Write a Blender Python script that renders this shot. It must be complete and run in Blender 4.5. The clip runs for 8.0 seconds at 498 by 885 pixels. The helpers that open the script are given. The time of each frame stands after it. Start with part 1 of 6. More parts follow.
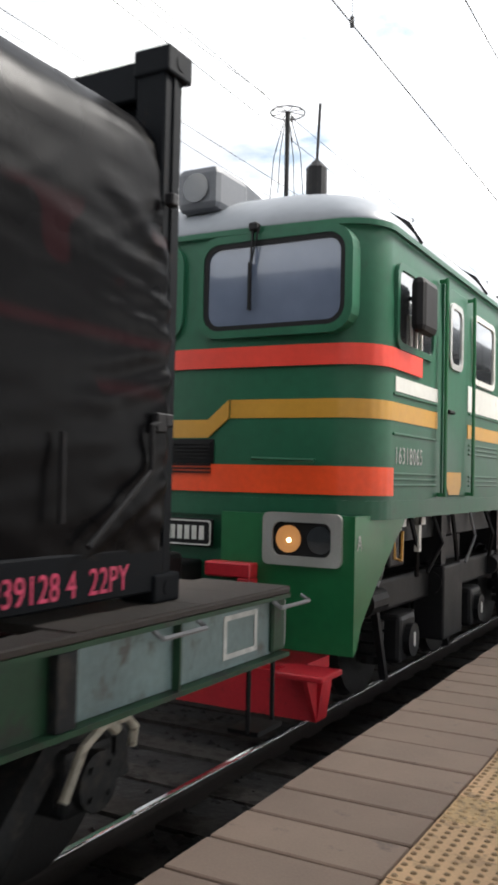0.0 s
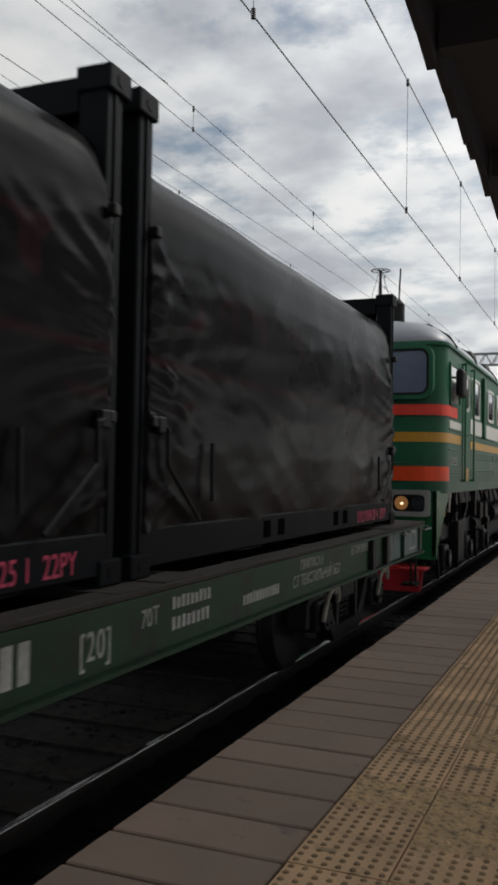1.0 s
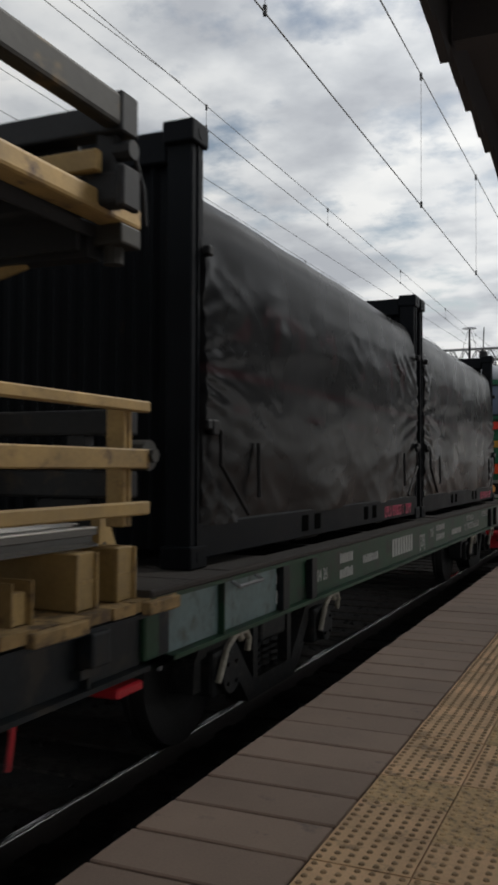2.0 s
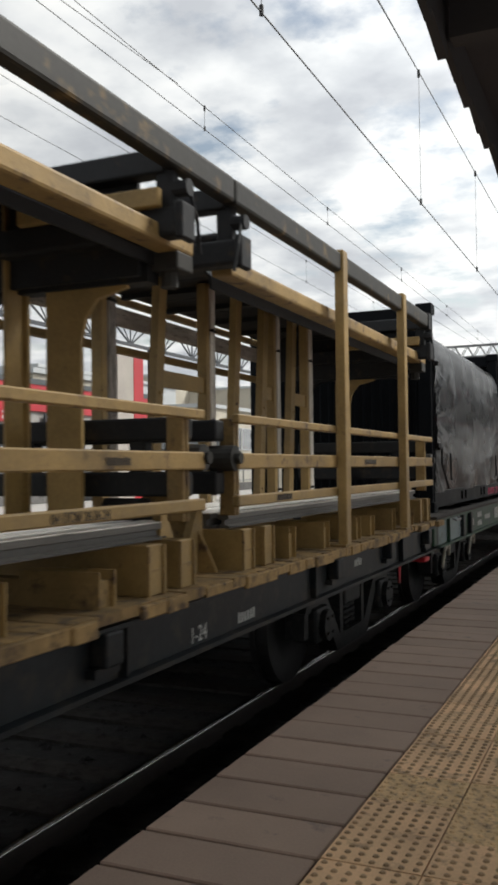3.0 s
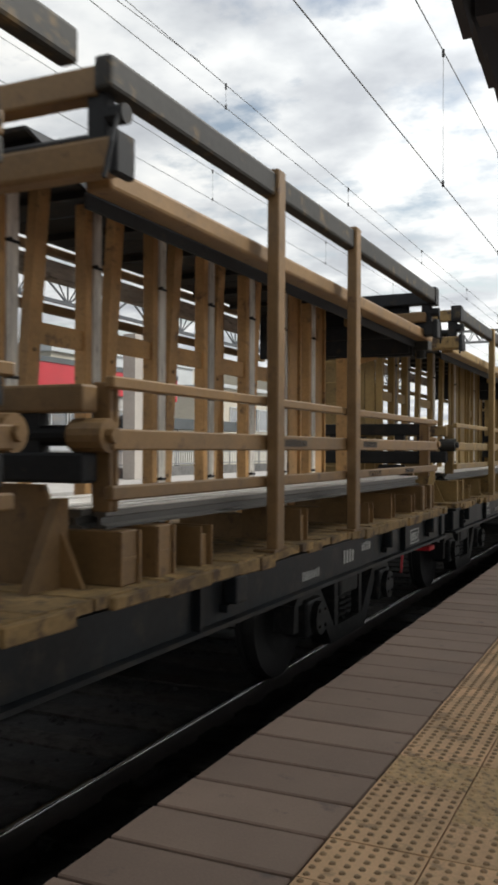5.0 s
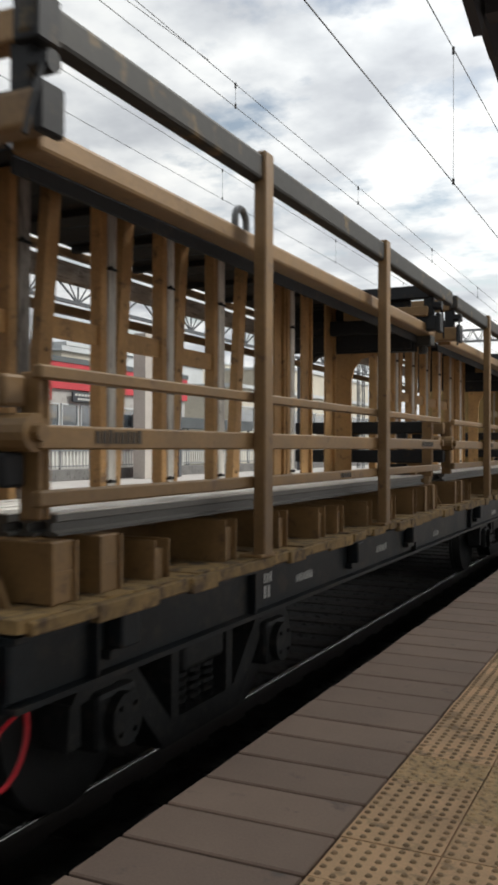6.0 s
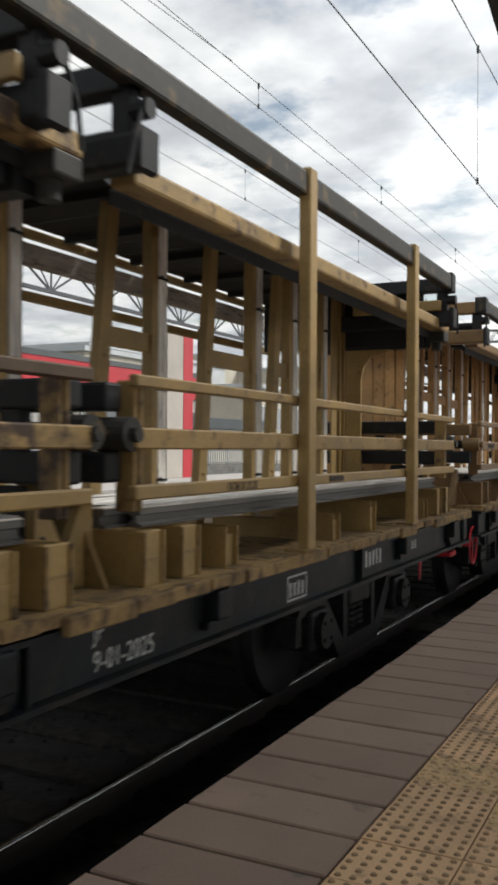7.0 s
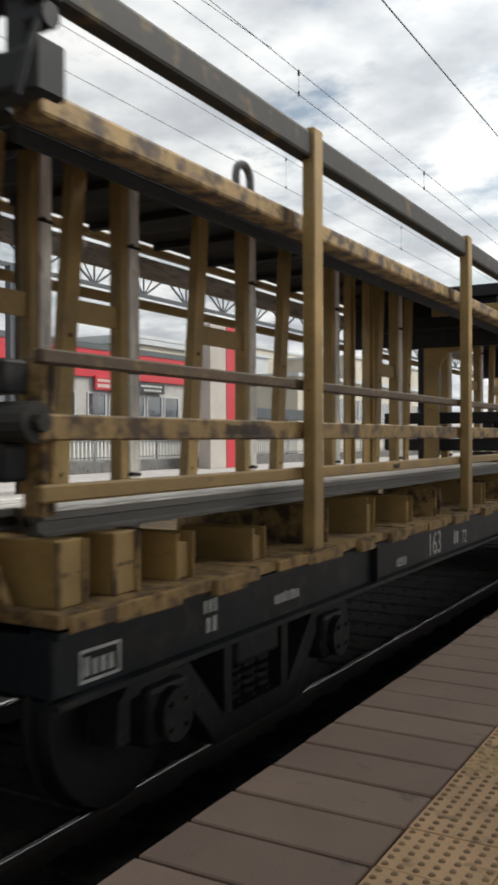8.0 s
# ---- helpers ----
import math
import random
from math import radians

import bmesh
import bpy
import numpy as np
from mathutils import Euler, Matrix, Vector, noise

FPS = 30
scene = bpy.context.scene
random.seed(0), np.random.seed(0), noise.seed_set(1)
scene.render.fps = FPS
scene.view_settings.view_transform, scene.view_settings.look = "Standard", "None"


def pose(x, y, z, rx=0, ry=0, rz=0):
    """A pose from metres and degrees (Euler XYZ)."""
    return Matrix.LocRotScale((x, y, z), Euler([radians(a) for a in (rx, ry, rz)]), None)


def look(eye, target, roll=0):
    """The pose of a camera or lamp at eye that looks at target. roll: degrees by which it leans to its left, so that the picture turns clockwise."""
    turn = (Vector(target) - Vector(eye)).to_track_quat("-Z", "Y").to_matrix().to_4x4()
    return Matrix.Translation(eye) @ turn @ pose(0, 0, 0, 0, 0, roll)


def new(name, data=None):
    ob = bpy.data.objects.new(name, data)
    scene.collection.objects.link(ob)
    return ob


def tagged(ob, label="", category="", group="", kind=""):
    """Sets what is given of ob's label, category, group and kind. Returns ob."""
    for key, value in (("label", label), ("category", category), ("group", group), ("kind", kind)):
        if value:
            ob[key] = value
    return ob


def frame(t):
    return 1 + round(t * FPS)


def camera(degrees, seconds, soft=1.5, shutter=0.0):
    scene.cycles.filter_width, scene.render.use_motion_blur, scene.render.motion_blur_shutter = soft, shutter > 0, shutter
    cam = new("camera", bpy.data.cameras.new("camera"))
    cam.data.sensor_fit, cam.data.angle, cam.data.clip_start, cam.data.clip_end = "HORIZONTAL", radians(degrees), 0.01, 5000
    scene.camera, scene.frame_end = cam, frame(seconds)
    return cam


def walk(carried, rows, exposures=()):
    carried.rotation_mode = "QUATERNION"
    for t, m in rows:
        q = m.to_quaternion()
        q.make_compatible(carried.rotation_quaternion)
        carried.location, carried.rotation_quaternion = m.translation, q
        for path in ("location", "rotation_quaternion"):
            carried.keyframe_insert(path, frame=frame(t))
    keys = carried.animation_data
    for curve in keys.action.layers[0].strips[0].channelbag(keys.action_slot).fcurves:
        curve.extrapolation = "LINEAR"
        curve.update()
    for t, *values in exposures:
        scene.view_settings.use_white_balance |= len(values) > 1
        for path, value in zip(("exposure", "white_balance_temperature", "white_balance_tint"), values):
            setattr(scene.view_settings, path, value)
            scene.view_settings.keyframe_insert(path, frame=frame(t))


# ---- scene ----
# ---------- camera, light ----------
EYE = 1.37                      # height of the hand-held camera over the platform
cam = camera(31.51, 8.0, soft=3.2, shutter=0.14)
PATH = [
    (0, pose(0, 0, EYE, 92.23, -1.30, 28.73)),
    (0.1, pose(0, 0, EYE, 92.22, -1.22, 27.00)),
    (0.2, pose(0, 0, EYE, 92.08, -1.12, 24.80)),
    (0.3, pose(0, 0, EYE, 91.78, -1.02, 23.45)),
    (0.4, pose(0, 0, EYE, 91.70, -0.95, 22.42)),
    (0.5, pose(0, 0, EYE, 91.65, -0.88, 22.03)),
    (1, pose(0, 0, EYE, 91.77, -0.95, 22.40)),
    (1.5, pose(0, 0, EYE, 91.66, -0.83, 23.15)),
    (3, pose(0, 0, EYE, 91.62, 0.71, 23.80)),
    (3.5, pose(0, 0, EYE, 91.70, -0.03, 24.04)),
    (4, pose(0, 0, EYE, 91.20, -0.27, 24.32)),
    (4.5, pose(0, 0, EYE, 90.60, -0.26, 24.55)),
    (6, pose(0, 0, EYE, 90.35, -0.13, 25.50)),
    (6.5, pose(0, 0, EYE, 90.39, -0.16, 26.02)),
    (7, pose(0, 0, EYE, 90.36, -0.36, 26.91)),
    (7.5, pose(0, 0, EYE, 90.07, -0.28, 28.20)),
    (8, pose(0, 0, EYE, 89.69, 0.18, 29.72)),
]
EXPOSURE = [(0, 1.1, 6500, 10), (0.3, 0.78, 6500, 10), (0.5, 0.24, 6500, 10), (0.7, -0.1, 6480, 10), (1.0, -0.33, 6450, 9), (1.7, -0.33, 6450, 9),
            (2.8, 0.05, 6500, 8), (3.0, 0.13, 6520, 8), (8, 0.17, 6500, 8)]
walk(cam, PATH, EXPOSURE)

RAIL = -0.374                   # rail head below the platform's top
TRACK = -3.5                    # middle of the train's track

world = bpy.data.worlds.new("sky")
scene.world = world
world.use_nodes = True
nt = world.node_tree
nt.nodes.clear()
N, L = nt.nodes.new, nt.links.new
w_out = N("ShaderNodeOutputWorld")
w_bg = N("ShaderNodeBackground")
sky = N("ShaderNodeTexSky")
sky.sky_type, sky.sun_disc = "NISHITA", False
SUN_EL, SUN_AZ = 43.0, 42.0     # behind thin cloud, ahead and over the platform roof
sky.sun_elevation, sky.sun_rotation = radians(SUN_EL), radians(SUN_AZ)
tc = N("ShaderNodeTexCoord")
sep = N("ShaderNodeSeparateXYZ")
L(tc.outputs["Generated"], sep.inputs[0])
zz = N("ShaderNodeMath"); zz.operation = "MAXIMUM"; zz.inputs[1].default_value = 0.0
L(sep.outputs["Z"], zz.inputs[0])
za = N("ShaderNodeMath"); za.operation = "ADD"; za.inputs[1].default_value = 0.13
L(zz.outputs[0], za.inputs[0])
dv = N("ShaderNodeVectorMath"); dv.operation = "DIVIDE"
cb = N("ShaderNodeCombineXYZ")
for k in range(3):
    L(za.outputs[0], cb.inputs[k])
L(tc.outputs["Generated"], dv.inputs[0]); L(cb.outputs[0], dv.inputs[1])


def sky_noise(scale, detail, rough, shift):
    mp = N("ShaderNodeMapping"); mp.inputs["Location"].default_value = shift
    n = N("ShaderNodeTexNoise")
    n.inputs["Scale"].default_value, n.inputs["Detail"].default_value, n.inputs["Roughness"].default_value = scale, detail, rough
    L(dv.outputs[0], mp.inputs[0]); L(mp.outputs[0], n.inputs["Vector"])
    return n.outputs["Fac"]


def sky_ramp(src, stops):
    r = N("ShaderNodeValToRGB")
    while len(r.color_ramp.elements) < len(stops):
        r.color_ramp.elements.new(0.5)
    for e, (p, c) in zip(r.color_ramp.elements, stops):
        e.position, e.color = p, (*c, 1)
    L(src, r.inputs[0])
    return r.outputs["Color"]


cover = sky_ramp(sky_noise(3.4, 7, 0.58, (3.1, 1.7, 0)), [(0.30, (0, 0, 0)), (0.46, (1, 1, 1))])
body = sky_ramp(sky_noise(3.0, 6, 0.50, (0.4, 5.2, 0)), [(0.34, (0.52, 0.54, 0.58)), (0.44, (0.66, 0.68, 0.71)), (0.53, (0.84, 0.85, 0.86)), (0.64, (0.98, 0.975, 0.96))])
blue = N("ShaderNodeMix"); blue.data_type = "RGBA"; blue.blend_type = "MULTIPLY"; blue.inputs[0].default_value = 1.0
L(sky.outputs[0], blue.inputs[6]); blue.inputs[7].default_value = (0.15, 0.125, 0.10, 1)
mixc = N("ShaderNodeMix"); mixc.data_type = "RGBA"
L(cover, mixc.inputs[0]); L(blue.outputs[2], mixc.inputs[6]); L(body, mixc.inputs[7])
# the cloud is brighter towards the veiled sun
sv = N("ShaderNodeVectorMath"); sv.operation = "DOT_PRODUCT"
sv.inputs[1].default_value = (math.sin(radians(SUN_AZ)) * math.cos(radians(SUN_EL)), math.cos(radians(SUN_AZ)) * math.cos(radians(SUN_EL)), math.sin(radians(SUN_EL)))
L(tc.outputs["Generated"], sv.inputs[0])
gl = N("ShaderNodeMapRange"); gl.interpolation_type = "SMOOTHSTEP"
for _k, _v in zip(("From Min", "From Max", "To Min", "To Max"), (0.25, 1.0, 0.85, 1.5)):
    gl.inputs[_k].default_value = _v
L(sv.outputs["Value"], gl.inputs["Value"])
lit = N("ShaderNodeVectorMath"); lit.operation = "SCALE"
L(mixc.outputs[2], lit.inputs[0]); L(gl.outputs[0], lit.inputs["Scale"])
L(lit.outputs[0], w_bg.inputs["Color"]); w_bg.inputs["Strength"].default_value = 1.0
L(w_bg.outputs[0], w_out.inputs[0])

sun = new("sun", bpy.data.lights.new("sun", "SUN"))
sun.data.energy, sun.data.angle, sun.data.color = 3.2, radians(16), (1.0, 0.96, 0.9)
_d = Vector((math.sin(radians(SUN_AZ)) * math.cos(radians(SUN_EL)), math.cos(radians(SUN_AZ)) * math.cos(radians(SUN_EL)), math.sin(radians(SUN_EL))))
sun.matrix_world = look(_d * 60, (0, 0, 0))


# ---------- materials ----------
def mat(name, col, rough=0.6, metal=0.0, vary=0.25, scale=3.0, fine=60.0, bump=0.15, dirt=None, dirt_at=0.6, per_object=0.0, island=0.0, spec=0.5, stretch=(1, 1, 1), coat=0.0):
    """A surface with large stains, a fine grain, relief, and dirt or wear in patches."""
    m = bpy.data.materials.new(name)
    m.use_nodes = True
    t = m.node_tree
    b = t.nodes["Principled BSDF"]
    A, K = t.nodes.new, t.links.new
    co = A("ShaderNodeTexCoord")
    mp = A("ShaderNodeMapping"); mp.inputs["Scale"].default_value = stretch
    if per_object:                                         # each piece is cut from another spot
        pick = A("ShaderNodeObjectInfo"); far = A("ShaderNodeMath"); far.operation = "MULTIPLY"; far.inputs[1].default_value = 61.0
        K(pick.outputs["Random"], far.inputs[0])
        mv = A("ShaderNodeVectorMath"); mv.operation = "ADD"
        K(co.outputs["Object"], mv.inputs[0]); K(far.outputs[0], mv.inputs[1]); K(mv.outputs[0], mp.inputs[0])
    else:
        K(co.outputs["Object"], mp.inputs[0])
    big = A("ShaderNodeTexNoise"); big.inputs["Scale"].default_value = scale; big.inputs["Detail"].default_value = 5
    small = A("ShaderNodeTexNoise"); small.inputs["Scale"].default_value = fine; small.inputs["Detail"].default_value = 3
    K(mp.outputs[0], big.inputs["Vector"]); K(mp.outputs[0], small.inputs["Vector"])
    mid = A("ShaderNodeMath"); mid.operation = "MULTIPLY_ADD"; mid.inputs[1].default_value = 0.45
    K(small.outputs["Fac"], mid.inputs[0]); K(big.outputs["Fac"], mid.inputs[2])
    rg = A("ShaderNodeMapRange")
    for k, v in zip(("From Min", "From Max", "To Min", "To Max"), (0.45, 1.0, 1 - vary, 1 + vary)):
        rg.inputs[k].default_value = v
    K(mid.outputs[0], rg.inputs["Value"])
    fac = rg.outputs[0]
    if per_object or island:
        src = A("ShaderNodeObjectInfo").outputs["Random"] if per_object else A("ShaderNodeNewGeometry").outputs["Random Per Island"]
        am = per_object or island
        r2 = A("ShaderNodeMapRange"); r2.inputs["To Min"].default_value, r2.inputs["To Max"].default_value = 1 - am, 1 + am
        K(src, r2.inputs["Value"])
        mm = A("ShaderNodeMath"); mm.operation = "MULTIPLY"
        K(fac, mm.inputs[0]); K(r2.outputs[0], mm.inputs[1]); fac = mm.outputs[0]
    sc = A("ShaderNodeVectorMath"); sc.operation = "SCALE"; sc.inputs[0].default_value = col
    K(fac, sc.inputs["Scale"])
    colour = sc.outputs[0]
    if dirt:
        dn = A("ShaderNodeTexNoise"); dn.inputs["Scale"].default_value = scale * 2.7; dn.inputs["Detail"].default_value = 8; dn.inputs["Roughness"].default_value = 0.65
        K(mp.outputs[0], dn.inputs["Vector"])
        dr = A("ShaderNodeMapRange"); dr.inputs["From Min"].default_value, dr.inputs["From Max"].default_value = dirt_at - 0.05, dirt_at + 0.08
        K(dn.outputs["Fac"], dr.inputs["Value"])
        mx = A("ShaderNodeMix"); mx.data_type = "RGBA"
        K(dr.outputs[0], mx.inputs[0]); K(colour, mx.inputs[6]); mx.inputs[7].default_value = (*dirt, 1)
        colour = mx.outputs[2]
    K(colour, b.inputs["Base Color"])
    rr = A("ShaderNodeMapRange"); rr.inputs["To Min"].default_value, rr.inputs["To Max"].default_value = max(0.02, rough - 0.12), min(1, rough + 0.12)
    K(big.outputs["Fac"], rr.inputs["Value"]); K(rr.outputs[0], b.inputs["Roughness"])
    b.inputs["Metallic"].default_value = metal
    b.inputs["Specular IOR Level"].default_value = spec
    b.inputs["Coat Weight"].default_value = coat
    if bump:
        bp = A("ShaderNodeBump"); bp.inputs["Strength"].default_value = bump; bp.inputs["Distance"].default_value = 0.01
        K(mid.outputs[0], bp.inputs["Height"]); K(bp.outputs[0], b.inputs["Normal"])
    return m


# faded red print on the tarpaulins
def printed(m, z0, z1, lo, amount):
    t = m.node_tree
    A, K = t.nodes.new, t.links.new
    bsdf = t.nodes["Principled BSDF"]
    old = bsdf.inputs["Base Color"].links[0].from_socket
    co = A("ShaderNodeTexCoord"); sp = A("ShaderNodeSeparateXYZ"); K(co.outputs["Object"], sp.inputs[0])
    up = A("ShaderNodeMapRange"); up.inputs["From Min"].default_value, up.inputs["From Max"].default_value = z0, z0 + 0.05
    dn = A("ShaderNodeMapRange"); dn.inputs["From Min"].default_value, dn.inputs["From Max"].default_value = z1, z1 - 0.05
    K(sp.outputs["Z"], up.inputs["Value"]); K(sp.outputs["Z"], dn.inputs["Value"])
    wv = A("ShaderNodeTexNoise"); wv.inputs["Scale"].default_value = 3.0; wv.inputs["Detail"].default_value = 1
    K(co.outputs["Object"], wv.inputs["Vector"])
    th = A("ShaderNodeMapRange"); th.inputs["From Min"].default_value, th.inputs["From Max"].default_value = lo, lo + 0.04
    K(wv.outputs["Fac"], th.inputs["Value"])
    m1 = A("ShaderNodeMath"); m1.operation = "MULTIPLY"; K(up.outputs[0], m1.inputs[0]); K(dn.outputs[0], m1.inputs[1])
    m2 = A("ShaderNodeMath"); m2.operation = "MULTIPLY"; K(m1.outputs[0], m2.inputs[0]); K(th.outputs[0], m2.inputs[1])
    m3 = A("ShaderNodeMath"); m3.operation = "MULTIPLY"; K(m2.outputs[0], m3.inputs[0]); m3.inputs[1].default_value = amount
    mx = A("ShaderNodeMix"); mx.data_type = "RGBA"
    K(m3.outputs[0], mx.inputs[0]); K(old, mx.inputs[6]); mx.inputs[7].default_value = (0.055, 0.007, 0.011, 1)
    K(mx.outputs[2], bsdf.inputs["Base Color"])


